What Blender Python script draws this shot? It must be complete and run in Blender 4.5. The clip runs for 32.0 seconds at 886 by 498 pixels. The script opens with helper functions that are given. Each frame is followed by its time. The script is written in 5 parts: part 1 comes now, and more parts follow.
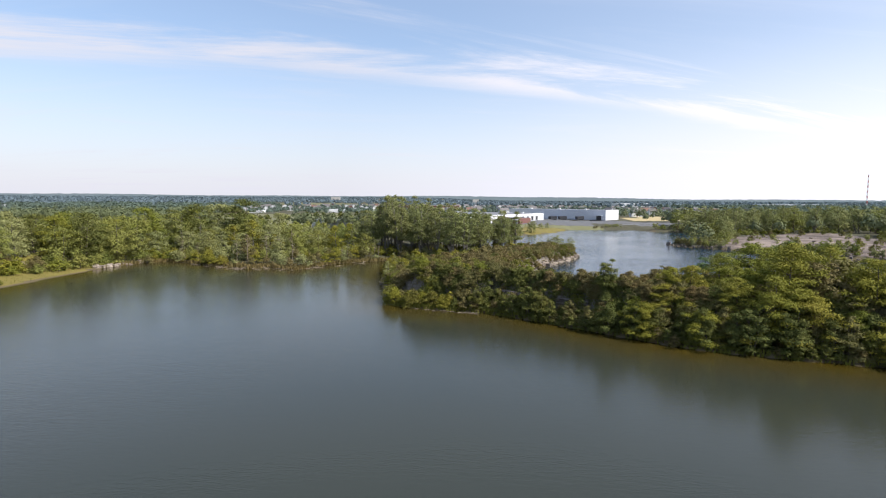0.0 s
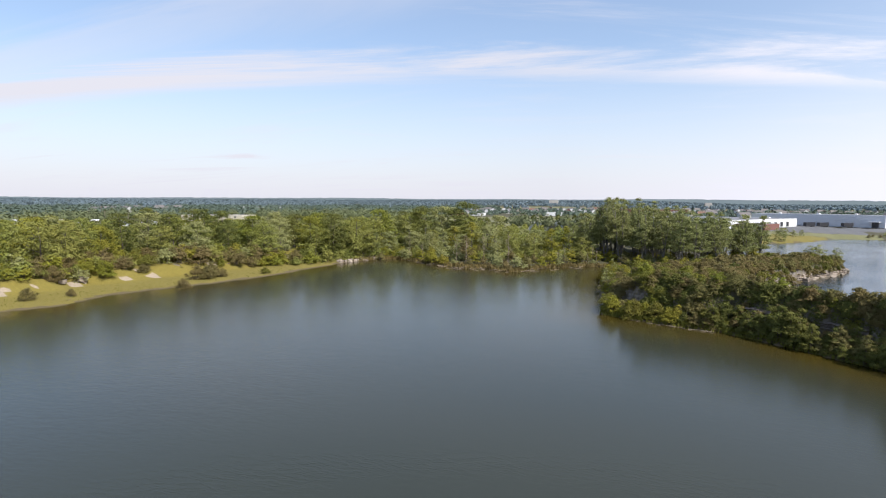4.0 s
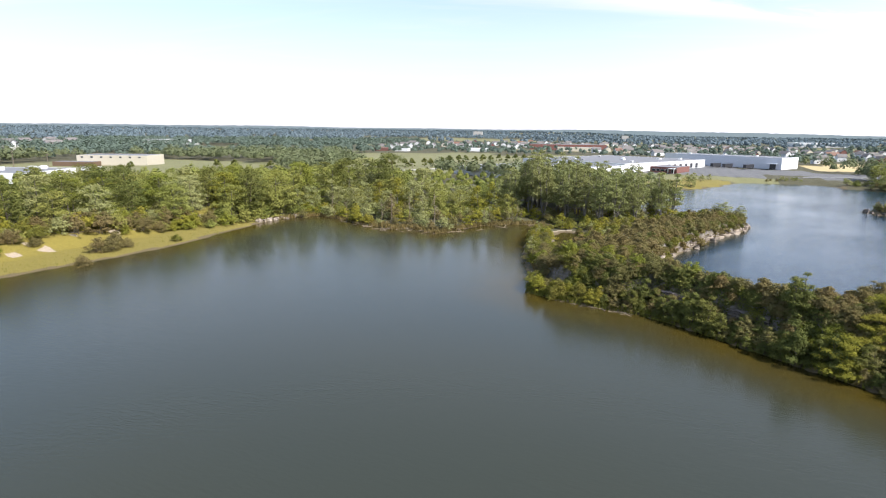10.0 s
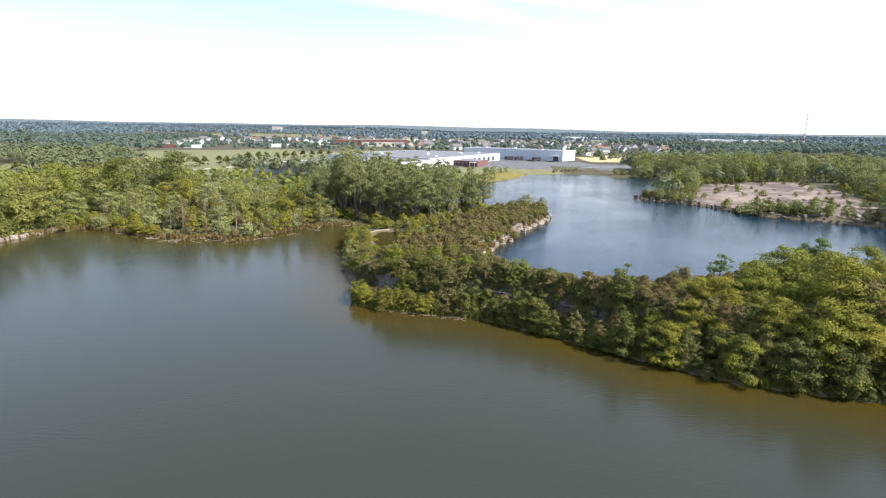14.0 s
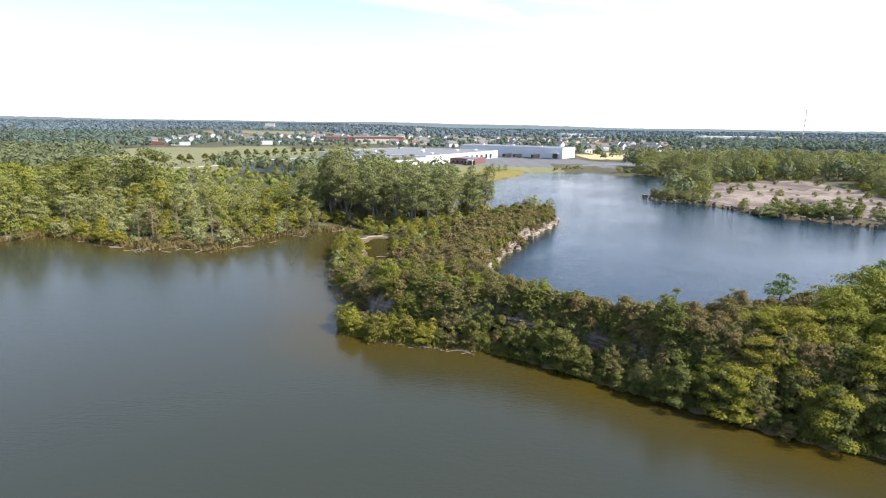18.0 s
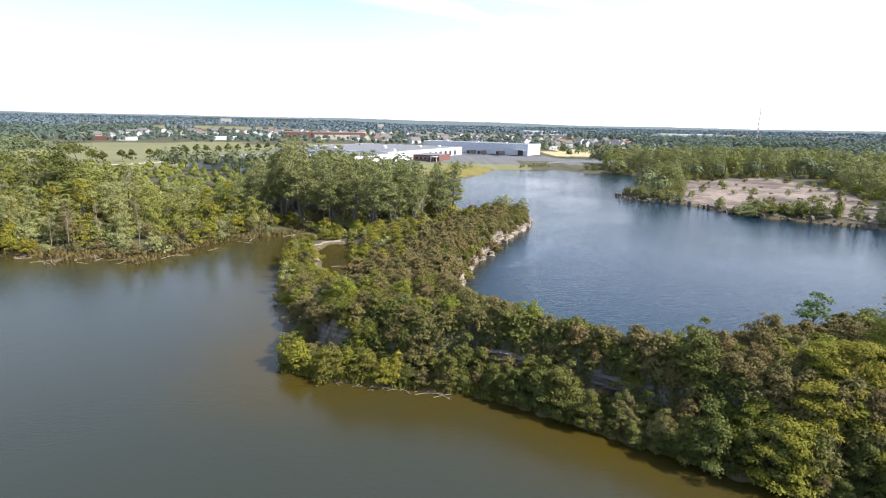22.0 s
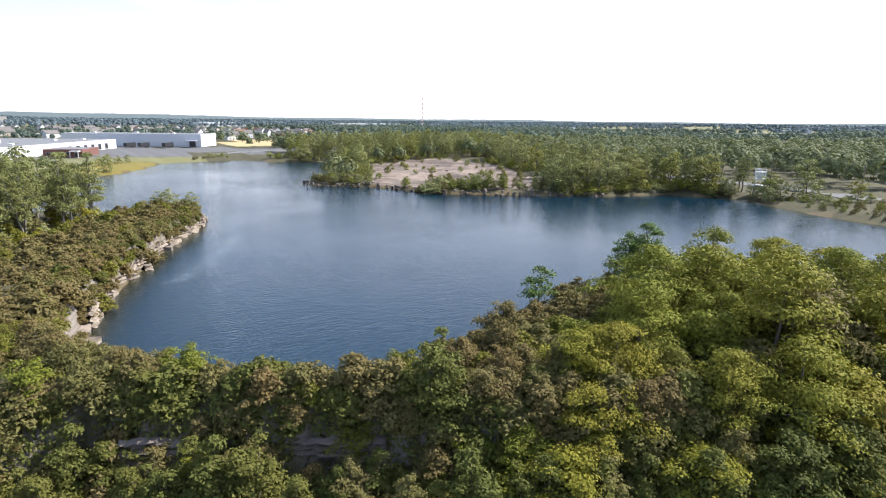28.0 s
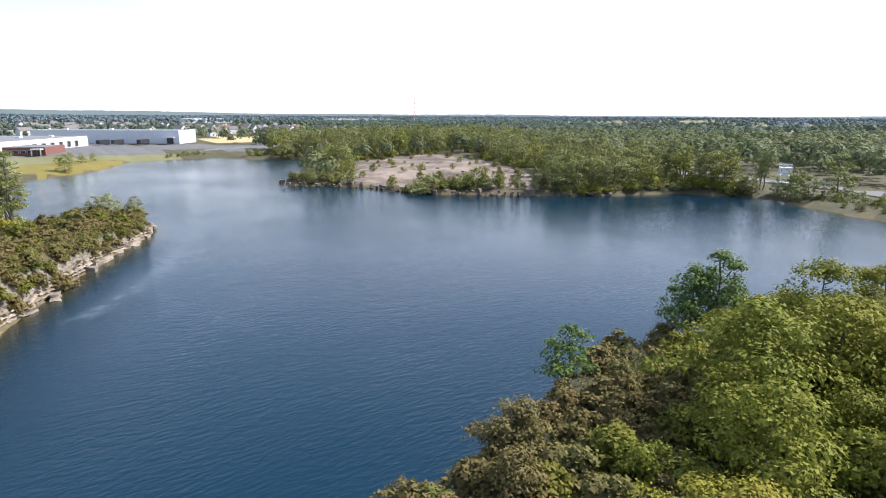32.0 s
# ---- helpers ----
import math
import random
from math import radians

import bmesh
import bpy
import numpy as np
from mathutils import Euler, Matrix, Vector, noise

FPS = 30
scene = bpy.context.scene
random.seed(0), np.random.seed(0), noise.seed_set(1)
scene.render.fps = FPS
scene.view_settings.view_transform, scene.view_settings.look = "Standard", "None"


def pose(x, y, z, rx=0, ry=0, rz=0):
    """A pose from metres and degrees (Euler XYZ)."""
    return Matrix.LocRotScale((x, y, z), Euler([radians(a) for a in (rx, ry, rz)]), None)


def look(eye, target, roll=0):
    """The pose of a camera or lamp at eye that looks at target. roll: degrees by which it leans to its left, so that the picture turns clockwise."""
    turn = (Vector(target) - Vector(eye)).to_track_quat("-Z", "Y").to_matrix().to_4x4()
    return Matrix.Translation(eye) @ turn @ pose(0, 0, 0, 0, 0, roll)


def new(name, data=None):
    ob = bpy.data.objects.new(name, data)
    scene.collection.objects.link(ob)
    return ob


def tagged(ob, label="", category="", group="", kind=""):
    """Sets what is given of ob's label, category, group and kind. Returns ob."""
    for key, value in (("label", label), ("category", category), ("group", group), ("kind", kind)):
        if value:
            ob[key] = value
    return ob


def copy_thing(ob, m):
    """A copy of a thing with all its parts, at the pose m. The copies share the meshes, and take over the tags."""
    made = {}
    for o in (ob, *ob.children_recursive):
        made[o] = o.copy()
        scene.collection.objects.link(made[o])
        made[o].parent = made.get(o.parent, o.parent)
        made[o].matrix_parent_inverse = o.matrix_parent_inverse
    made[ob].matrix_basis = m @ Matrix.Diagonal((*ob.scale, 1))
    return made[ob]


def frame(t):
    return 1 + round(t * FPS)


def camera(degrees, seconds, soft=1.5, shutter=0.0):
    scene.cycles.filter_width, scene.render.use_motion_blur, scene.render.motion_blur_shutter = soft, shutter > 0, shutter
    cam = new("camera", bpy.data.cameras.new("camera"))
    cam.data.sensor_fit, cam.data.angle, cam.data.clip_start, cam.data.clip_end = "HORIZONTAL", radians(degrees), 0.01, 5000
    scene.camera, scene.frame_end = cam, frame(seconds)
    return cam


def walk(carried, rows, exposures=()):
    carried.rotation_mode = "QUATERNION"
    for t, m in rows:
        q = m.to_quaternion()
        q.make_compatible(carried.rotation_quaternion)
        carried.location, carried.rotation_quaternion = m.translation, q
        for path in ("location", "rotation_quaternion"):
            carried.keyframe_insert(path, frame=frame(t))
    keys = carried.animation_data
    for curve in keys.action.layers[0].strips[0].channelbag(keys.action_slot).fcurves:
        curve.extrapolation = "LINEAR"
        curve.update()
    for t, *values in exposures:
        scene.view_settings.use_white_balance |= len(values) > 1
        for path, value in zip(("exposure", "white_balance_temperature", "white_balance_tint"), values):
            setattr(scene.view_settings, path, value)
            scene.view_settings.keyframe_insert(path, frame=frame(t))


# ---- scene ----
cam = camera(76.6, 32.0, soft=1.1)
PATH = [
    (0, (6.462, -14.873, 21.525), (4.648, 4.967, 19.771), 0.20),
    (0.5, (6.298, -13.096, 21.178), (1.914, 6.343, 19.48), 0.17),
    (1, (6.09, -11.61, 20.951), (-0.698, 7.128, 19.28), 0.17),
    (1.5, (5.916, -10.796, 21.002), (-2.012, 7.491, 19.356), 0.11),
    (2, (5.735, -10.443, 21.125), (-2.813, 7.564, 19.483), 0.13),
    (2.5, (5.561, -10.421, 21.175), (-3.245, 7.46, 19.524), 0.19),
    (3, (5.417, -10.516, 21.106), (-3.537, 7.292, 19.46), 0.20),
    (3.5, (5.382, -10.6, 21.065), (-3.616, 7.185, 19.42), 0.23),
    (4, (5.44, -10.631, 21.13), (-3.653, 7.105, 19.474), 0.21),
    (4.5, (5.483, -10.573, 21.425), (-3.877, 7.028, 19.819), 0.38),
    (6.5, (5.451, -10.096, 26.592), (-4.11, 7.4, 25.018), 0.60),
    (7, (5.464, -10.156, 27.979), (-3.887, 7.454, 26.411), 0.67),
    (7.5, (5.298, -9.986, 29.116), (-3.767, 7.777, 27.591), 0.76),
    (8, (5.124, -9.696, 29.772), (-3.366, 8.351, 28.277), 0.79),
    (8.5, (4.901, -9.207, 30.082), (-3.141, 8.954, 27.742), 0.72),
    (9, (4.39, -8.484, 30.354), (-3.336, 9.497, 26.234), 0.75),
    (9.5, (3.876, -7.745, 30.336), (-3.753, 10.28, 26.225), 0.72),
    (10, (3.476, -7.061, 30.434), (-3.016, 11.403, 26.317), 0.67),
    (10.5, (2.915, -6.439, 30.479), (-1.619, 12.603, 26.373), 0.67),
    (11, (2.331, -5.878, 30.632), (-0.656, 13.466, 26.525), 0.68),
    (11.5, (1.464, -4.926, 30.687), (0.842, 14.638, 26.578), 0.68),
    (12, (0.821, -3.468, 30.674), (0.683, 16.103, 26.556), 0.76),
    (12.5, (0.396, -1.786, 30.62), (0.33, 17.78, 26.478), 0.76),
    (13, (0.006, 0.002, 30.49), (0.006, 19.568, 26.344), 0.83),
    (13.5, (-0.311, 1.749, 30.338), (-0.269, 21.31, 26.172), 0.81),
    (14, (-0.65, 3.417, 30.266), (-0.549, 22.972, 26.073), 0.79),
    (14.5, (-0.918, 5.201, 30.284), (-0.79, 24.75, 26.062), 0.74),
    (16.5, (-1.733, 12.963, 30.099), (-1.46, 32.506, 25.856), 0.63),
    (17, (-1.747, 15.235, 29.979), (-1.457, 34.776, 25.73), 0.67),
    (17.5, (-1.777, 17.377, 29.921), (-1.506, 36.914, 25.648), 0.70),
    (18, (-1.884, 19.34, 29.867), (-1.595, 38.872, 25.572), 0.74),
    (18.5, (-1.926, 21.363, 29.77), (-1.603, 40.891, 25.461), 0.79),
    (19, (-1.972, 23.368, 29.639), (-1.644, 42.892, 25.314), 0.83),
    (19.5, (-1.964, 25.329, 29.524), (-1.632, 44.851, 25.187), 0.93),
    (20, (-2.008, 27.243, 29.433), (-1.633, 46.759, 25.074), 0.98),
    (20.5, (-2.058, 29.136, 29.299), (-1.352, 48.638, 24.919), 1.03),
    (21, (-2.125, 31.009, 29.21), (-1.301, 50.504, 24.818), 1.10),
    (21.5, (-2.158, 32.924, 29.062), (-1.335, 52.418, 24.667), 1.12),
    (22, (-2.114, 34.609, 28.794), (-0.509, 54.058, 24.413), 1.11),
    (22.5, (-2.034, 36.096, 28.648), (1.729, 55.251, 24.295), 0.88),
    (23, (-2.006, 37.72, 28.392), (3.676, 56.399, 24.052), 0.86),
    (23.5, (-1.828, 39.35, 28.011), (5.514, 57.438, 23.663), 0.85),
    (24, (-1.384, 41.036, 27.574), (6.919, 58.701, 23.213), 0.76),
    (24.5, (-0.709, 42.758, 27.18), (8.064, 60.192, 22.808), 0.69),
    (25, (0.057, 44.391, 26.762), (9.038, 61.715, 22.377), 0.72),
    (25.5, (0.942, 45.942, 26.301), (10.858, 62.744, 21.902), 0.67),
    (26, (1.936, 47.603, 25.782), (12.668, 63.89, 21.359), 0.66),
    (26.5, (3.108, 49.176, 25.416), (14.079, 65.299, 20.98), 0.64),
    (28.5, (7.436, 55.363, 24.905), (18.855, 71.147, 20.379), 0.53),
    (29, (8.959, 57.262, 24.749), (20.402, 73.021, 20.2), 0.48),
    (29.5, (10.401, 59.063, 24.484), (21.85, 74.818, 19.935), 0.44),
    (30, (11.851, 60.879, 24.396), (23.323, 76.615, 19.838), 0.39),
    (30.5, (13.235, 62.736, 24.207), (24.731, 78.451, 19.638), 0.35),
    (31, (15.018, 64.846, 24.348), (26.514, 80.547, 19.731), 0.28),
    (31.5, (16.846, 66.985, 24.225), (28.339, 82.678, 19.576), 0.22),
    (32, (18.588, 69.027, 24.001), (30.089, 84.715, 19.351), 0.25),
]
walk(cam, [(t, look(eye, target, roll)) for t, eye, target, roll in PATH],
     exposures=[(0.0, 0.32), (8.0, 0.32), (9.0, 0.38), (10.0, 0.70), (17.0, 0.84), (24.0, 0.80), (32.0, 0.79)])

# ---- world and sun ----
SUN_EL, SUN_AZ = 46.0, -19.0        # degrees; azimuth from +x towards +y
world = bpy.data.worlds.new("sky")
scene.world = world
world.use_nodes = True
wn, wl = world.node_tree.nodes, world.node_tree.links
wn.clear()
sky = wn.new("ShaderNodeTexSky")
sky.sky_type, sky.sun_disc = "NISHITA", False
sky.sun_elevation, sky.sun_rotation = radians(SUN_EL), radians(90 - SUN_AZ)
sky.altitude, sky.air_density, sky.dust_density, sky.ozone_density = 200, 1.0, 0.9, 2.2
wcoord = wn.new("ShaderNodeTexCoord")
wsep = wn.new("ShaderNodeSeparateXYZ")
wl.new(wcoord.outputs["Generated"], wsep.inputs[0])


def wmath(op, a, b=None, clamp=False):
    n = wn.new("ShaderNodeMath")
    n.operation, n.use_clamp = op, clamp
    for i, v in enumerate((a, b)):
        if v is None:
            continue
        if isinstance(v, (int, float)):
            n.inputs[i].default_value = v
        else:
            wl.new(v, n.inputs[i])
    return n.outputs[0]


# thin cirrus on a flat layer overhead, denser towards the sun's side
up = wmath("MAXIMUM", wsep.outputs["Z"], 0.02)
lift = wmath("ADD", up, 0.10)
wcomb = wn.new("ShaderNodeCombineXYZ")
wl.new(wmath("DIVIDE", wsep.outputs["X"], lift), wcomb.inputs[0])
wl.new(wmath("DIVIDE", wsep.outputs["Y"], lift), wcomb.inputs[1])


def cirrus(turn, place, stretch, scale, detail, rough, twist, lo, hi):
    """One sheet of drawn-out cloud, 0 to 1."""
    mp = wn.new("ShaderNodeMapping")
    mp.vector_type = "TEXTURE"
    mp.inputs["Rotation"].default_value = (0, 0, radians(turn))
    mp.inputs["Location"].default_value = (*place, 0)
    mp.inputs["Scale"].default_value = (*stretch, 1)
    wl.new(wcomb.outputs[0], mp.inputs["Vector"])
    noise = wn.new("ShaderNodeTexNoise")
    noise.inputs["Scale"].default_value, noise.inputs["Detail"].default_value = scale, detail
    noise.inputs["Roughness"].default_value, noise.inputs["Distortion"].default_value = rough, twist
    wl.new(mp.outputs[0], noise.inputs["Vector"])
    cut = wn.new("ShaderNodeSeparateXYZ")
    wl.new(mp.outputs[0], cut.inputs[0])
    bank = wmath("SUBTRACT", 1.0, wmath("ABSOLUTE", wmath("ADD", cut.outputs["Y"], wmath("MULTIPLY", wmath("SUBTRACT", noise.outputs["Fac"], 0.5), 1.6))), True)
    ramp = wn.new("ShaderNodeMapRange")
    ramp.interpolation_type = "SMOOTHSTEP"
    ramp.inputs["From Min"].default_value, ramp.inputs["From Max"].default_value = lo, hi
    wl.new(wmath("ADD", noise.outputs["Fac"], wmath("MULTIPLY", bank, 0.30)), ramp.inputs["Value"])
    return ramp.outputs["Result"]


streaks = cirrus(24, (-0.8, 2.9), (2.4, 0.46), 0.62, 10, 0.66, 0.9, 0.56, 0.88)
wisps = cirrus(8, (0.6, 1.9), (1.9, 0.5), 0.9, 9, 0.62, 0.6, 0.50, 0.90)
sunward = wmath("ADD", wmath("MULTIPLY", wsep.outputs["X"], 0.56), 0.04, True)
sunward = wmath("MULTIPLY", sunward, wmath("SUBTRACT", 1.2, wmath("MULTIPLY", wsep.outputs["Z"], 2.4), True))
low = wmath("MULTIPLY", wmath("SUBTRACT", 0.26, wsep.outputs["Z"]), 3.6, True)
low = wmath("POWER", low, 1.35)
dens = wmath("MAXIMUM", wmath("MULTIPLY", streaks, 0.85), wmath("MULTIPLY", wisps, 0.34))
dens = wmath("ADD", wmath("ADD", dens, low), wmath("ADD", sunward, 0.09), True)
wmix = wn.new("ShaderNodeMix")
wmix.data_type = "RGBA"
wl.new(dens, wmix.inputs["Factor"])
clear = wn.new("ShaderNodeMix")       # the clear air between the clouds, bright with thin haze
clear.data_type, clear.blend_type = "RGBA", "ADD"
clear.inputs["Factor"].default_value = 1.0
clear.inputs["B"].default_value = (0.62, 0.82, 1.20, 1)
wl.new(sky.outputs[0], clear.inputs["A"])
wl.new(clear.outputs["Result"], wmix.inputs["A"])
glow = wmath("MULTIPLY", wmath("ADD", wmath("MULTIPLY", wsep.outputs["X"], 0.9), wmath("MULTIPLY", wsep.outputs["Y"], 0.25)), 2.4, False)
glow = wmath("ADD", wmath("MAXIMUM", glow, 0.0), 5.4)
wcloud = wn.new("ShaderNodeCombineXYZ")
wl.new(wmath("MULTIPLY", glow, 0.985), wcloud.inputs[0])
wl.new(wmath("MULTIPLY", glow, 0.985), wcloud.inputs[1])
wl.new(wmath("MULTIPLY", glow, 1.10), wcloud.inputs[2])
wl.new(wcloud.outputs[0], wmix.inputs["B"])
wbg = wn.new("ShaderNodeBackground")
wbg.inputs["Strength"].default_value = 0.122
wout = wn.new("ShaderNodeOutputWorld")
wl.new(wmix.outputs["Result"], wbg.inputs["Color"])
wl.new(wbg.outputs[0], wout.inputs["Surface"])

sun_data = bpy.data.lights.new("sun", "SUN")
sun_data.energy, sun_data.angle, sun_data.color = 4.9, radians(0.53), (1.0, 0.962, 0.910)
sun = new("sun", sun_data)
sun_dir = Vector((math.cos(radians(SUN_AZ)) * math.cos(radians(SUN_EL)), math.sin(radians(SUN_AZ)) * math.cos(radians(SUN_EL)), math.sin(radians(SUN_EL))))
sun.matrix_world = look(sun_dir * 400, (0, 0, 0))


# ---- materials ----
class Nodes:
    """A small wrapper for building a node material."""

    def __init__(self, name):
        self.mat = bpy.data.materials.new(name)
        self.mat.use_nodes = True
        self.t = self.mat.node_tree
        self.t.nodes.clear()
        self.out = self.t.nodes.new("ShaderNodeOutputMaterial")

    def add(self, kind, **inputs):
        n = self.t.nodes.new(kind)
        for key, v in inputs.items():
            self.put(n.inputs[key.replace("_", " ")], v)
        return n

    def put(self, socket, v):
        if hasattr(v, "is_output"):
            self.t.links.new(v, socket)
        else:
            socket.default_value = v

    def math(self, op, a, b=0.5, clamp=False):
        n = self.t.nodes.new("ShaderNodeMath")
        n.operation, n.use_clamp = op, clamp
        self.put(n.inputs[0], a)
        self.put(n.inputs[1], b)
        return n.outputs[0]

    def mix(self, fac, a, b, blend="MIX"):
        n = self.t.nodes.new("ShaderNodeMix")
        n.data_type, n.blend_type = "RGBA", blend
        self.put(n.inputs[0], fac)
        self.put(n.inputs[6], (*a, 1) if isinstance(a, tuple) else a)
        self.put(n.inputs[7], (*b, 1) if isinstance(b, tuple) else b)
        return n.outputs[2]

    def noise(self, scale, detail=5.0, rough=0.55, coord=None, world=True):
        n = self.add("ShaderNodeTexNoise", Scale=scale, Detail=detail, Roughness=rough)
        if coord is None and world:
            coord = self.add("ShaderNodeNewGeometry").outputs["Position"]
        if coord is not None:
            self.t.links.new(coord, n.inputs["Vector"])
        return n.outputs[0]

    def ramp(self, v, lo, hi):
        n = self.t.nodes.new("ShaderNodeMapRange")
        n.interpolation_type = "SMOOTHSTEP"
        self.put(n.inputs[0], v)
        n.inputs[1].default_value, n.inputs[2].default_value = lo, hi
        return n.outputs[0]

    def attr(self, name):
        n = self.t.nodes.new("ShaderNodeAttribute")
        n.attribute_name = name
        return n.outputs["Fac"]

    def bump(self, height, strength, distance):
        n = self.add("ShaderNodeBump", Strength=strength, Distance=distance)
        self.put(n.inputs["Height"], height)
        return n.outputs[0]

    def surface(self, shader):
        self.t.links.new(shader, self.out.inputs["Surface"])
        return self.mat

    def principled(self, color, rough=0.8, normal=None, **more):
        n = self.add("ShaderNodeBsdfPrincipled", Roughness=rough)
        self.put(n.inputs["Base Color"], (*color, 1) if isinstance(color, tuple) else color)
        if normal is not None:
            self.put(n.inputs["Normal"], normal)
        for key, v in more.items():
            self.put(n.inputs[key.replace("_", " ")], v)
        return self.surface(n.outputs[0])


def leaf_material(name, dark, light, tint, trans=0.20):
    """Foliage: every leaf and every plant has its own shade."""
    m = Nodes(name)
    geo = m.add("ShaderNodeNewGeometry")
    info = m.add("ShaderNodeObjectInfo")
    big = m.noise(0.16, 3)
    col = m.mix(m.math("ADD", m.math("MULTIPLY", geo.outputs["Random Per Island"], 0.62), 0.22), dark, light)
    col = m.mix(m.math("MULTIPLY", m.ramp(info.outputs["Random"], 0.2, 1.0), 0.75), col, tint)
    col = m.mix(m.math("MULTIPLY", m.ramp(big, 0.35, 0.7), 0.45), col, light)
    col = m.mix(m.math("MULTIPLY", m.ramp(m.noise(0.02, 3), 0.40, 0.66), 0.40), col, tint)
    d = m.add("ShaderNodeBsdfPrincipled", Roughness=0.65)
    m.put(d.inputs["Base Color"], col)
    m.put(d.inputs["Specular IOR Level"], 0.10)
    tr = m.add("ShaderNodeBsdfTranslucent")
    m.put(tr.inputs["Color"], m.mix(0.4, col, (0.16, 0.20, 0.035)))
    mx = m.add("ShaderNodeMixShader", Fac=trans)
    m.t.links.new(d.outputs[0], mx.inputs[1])
    m.t.links.new(tr.outputs[0], mx.inputs[2])
    return m.surface(mx.outputs[0])


LEAF_OLIVE = leaf_material("leaf_olive", (0.088, 0.084, 0.027), (0.197, 0.181, 0.064), (0.176, 0.124, 0.056))
LEAF_GREEN = leaf_material("leaf_green", (0.066, 0.088, 0.016), (0.225, 0.238, 0.036), (0.235, 0.210, 0.032))
LEAF_YELLOW = leaf_material("leaf_yellow", (0.110, 0.120, 0.016), (0.275, 0.262, 0.036), (0.245, 0.205, 0.034))
LEAF_DARK = leaf_material("leaf_dark", (0.044, 0.058, 0.016), (0.140, 0.152, 0.040), (0.140, 0.132, 0.032))
LEAF_BROWN = leaf_material("leaf_brown", (0.091, 0.076, 0.029), (0.195, 0.160, 0.062), (0.172, 0.120, 0.050))
LEAF_GREY = leaf_material("leaf_grey", (0.138, 0.157, 0.064), (0.326, 0.330, 0.135), (0.274, 0.265, 0.101))
LEAF_MID = leaf_material("leaf_mid", (0.078, 0.105, 0.025), (0.254, 0.269, 0.065), (0.254, 0.233, 0.062))
LEAF_POPLAR = leaf_material("leaf_poplar", (0.103, 0.126, 0.047), (0.269, 0.281, 0.102), (0.213, 0.209, 0.078))
LEAF_FAR_HAZE = leaf_material("leaf_far_haze", (0.094, 0.124, 0.071), (0.165, 0.194, 0.101), (0.149, 0.162, 0.081))
LEAF_FARTHER_HAZE = leaf_material("leaf_farther_haze", (0.093, 0.130, 0.112), (0.137, 0.175, 0.138), (0.120, 0.151, 0.117))
LEAF_DISTANT_HAZE = leaf_material("leaf_distant_haze", (0.140, 0.186, 0.219), (0.178, 0.228, 0.256), (0.159, 0.205, 0.227))
LEAF_FRESH = leaf_material("leaf_fresh", (0.050, 0.085, 0.022), (0.130, 0.190, 0.052), (0.110, 0.160, 0.050))
LEAF_REED = leaf_material("leaf_reed", (0.10, 0.075, 0.03), (0.22, 0.17, 0.07), (0.16, 0.11, 0.04))
LEAF_WEED = leaf_material("leaf_weed", (0.07, 0.075, 0.012), (0.19, 0.19, 0.035), (0.16, 0.14, 0.03))


def bark_material(name, a, b):
    m = Nodes(name)
    n = m.noise(3.0, 6)
    return m.principled(m.mix(n, a, b), 0.9, m.bump(n, 0.6, 0.05))


BARK = bark_material("bark", (0.05, 0.04, 0.03), (0.16, 0.13, 0.10))
BARK_PALE = bark_material("bark_pale", (0.20, 0.18, 0.15), (0.42, 0.39, 0.34))
BARK_GREY = bark_material("bark_grey", (0.09, 0.08, 0.065), (0.22, 0.20, 0.17))
DEADWOOD = bark_material("deadwood", (0.15, 0.115, 0.075), (0.31, 0.25, 0.18))


def water_material(name, deep, shallow, wave, bump, rough, stain):
    m = Nodes(name)
    geo = m.add("ShaderNodeNewGeometry")
    mp = m.add("ShaderNodeMapping")
    mp.inputs["Rotation"].default_value = (0, 0, radians(28))
    mp.inputs["Scale"].default_value = (0.55, 1.5, 1)
    m.t.links.new(geo.outputs["Position"], mp.inputs["Vector"])
    ripple = m.noise(wave, 4, 0.6, mp.outputs[0])
    swell = m.noise(wave * 0.3, 3, 0.5, mp.outputs[0])
    gust = m.noise(0.012, 4, 0.6)
    h = m.math("ADD", ripple, m.math("MULTIPLY", swell, 0.5))
    strength = m.math("MULTIPLY", m.ramp(gust, 0.30, 0.68), bump)
    strength = m.math("ADD", strength, bump * 0.35)
    strength = m.math("MULTIPLY", strength, m.math("SUBTRACT", 1.0, m.attr("calm")))
    near = m.math("MULTIPLY", m.attr("shallow"), m.math("ADD", m.noise(0.11, 4), 0.35), True)
    col = m.mix(near, deep, shallow)
    col = m.mix(m.math("MULTIPLY", m.attr("wake"), m.ramp(m.noise(0.5, 4), 0.25, 0.75), True), col, (0.14, 0.19, 0.22))
    col = m.mix(m.math("MULTIPLY", m.ramp(m.noise(0.022, 3), 0.4, 0.75), 0.4), col, stain)
    b = m.add("ShaderNodeBump", Distance=0.25)
    m.put(b.inputs["Strength"], strength)
    m.put(b.inputs["Height"], h)
    return m.principled(col, rough, b.outputs[0], IOR=1.333)


WATER_GREEN = water_material("water_green", (0.031, 0.035, 0.025), (0.052, 0.036, 0.004), 1.6, 0.10, 0.15, (0.034, 0.035, 0.020))
WATER_BLUE = water_material("water_blue", (0.001, 0.020, 0.040), (0.045, 0.038, 0.012), 1.6, 0.32, 0.10, (0.001, 0.015, 0.032))


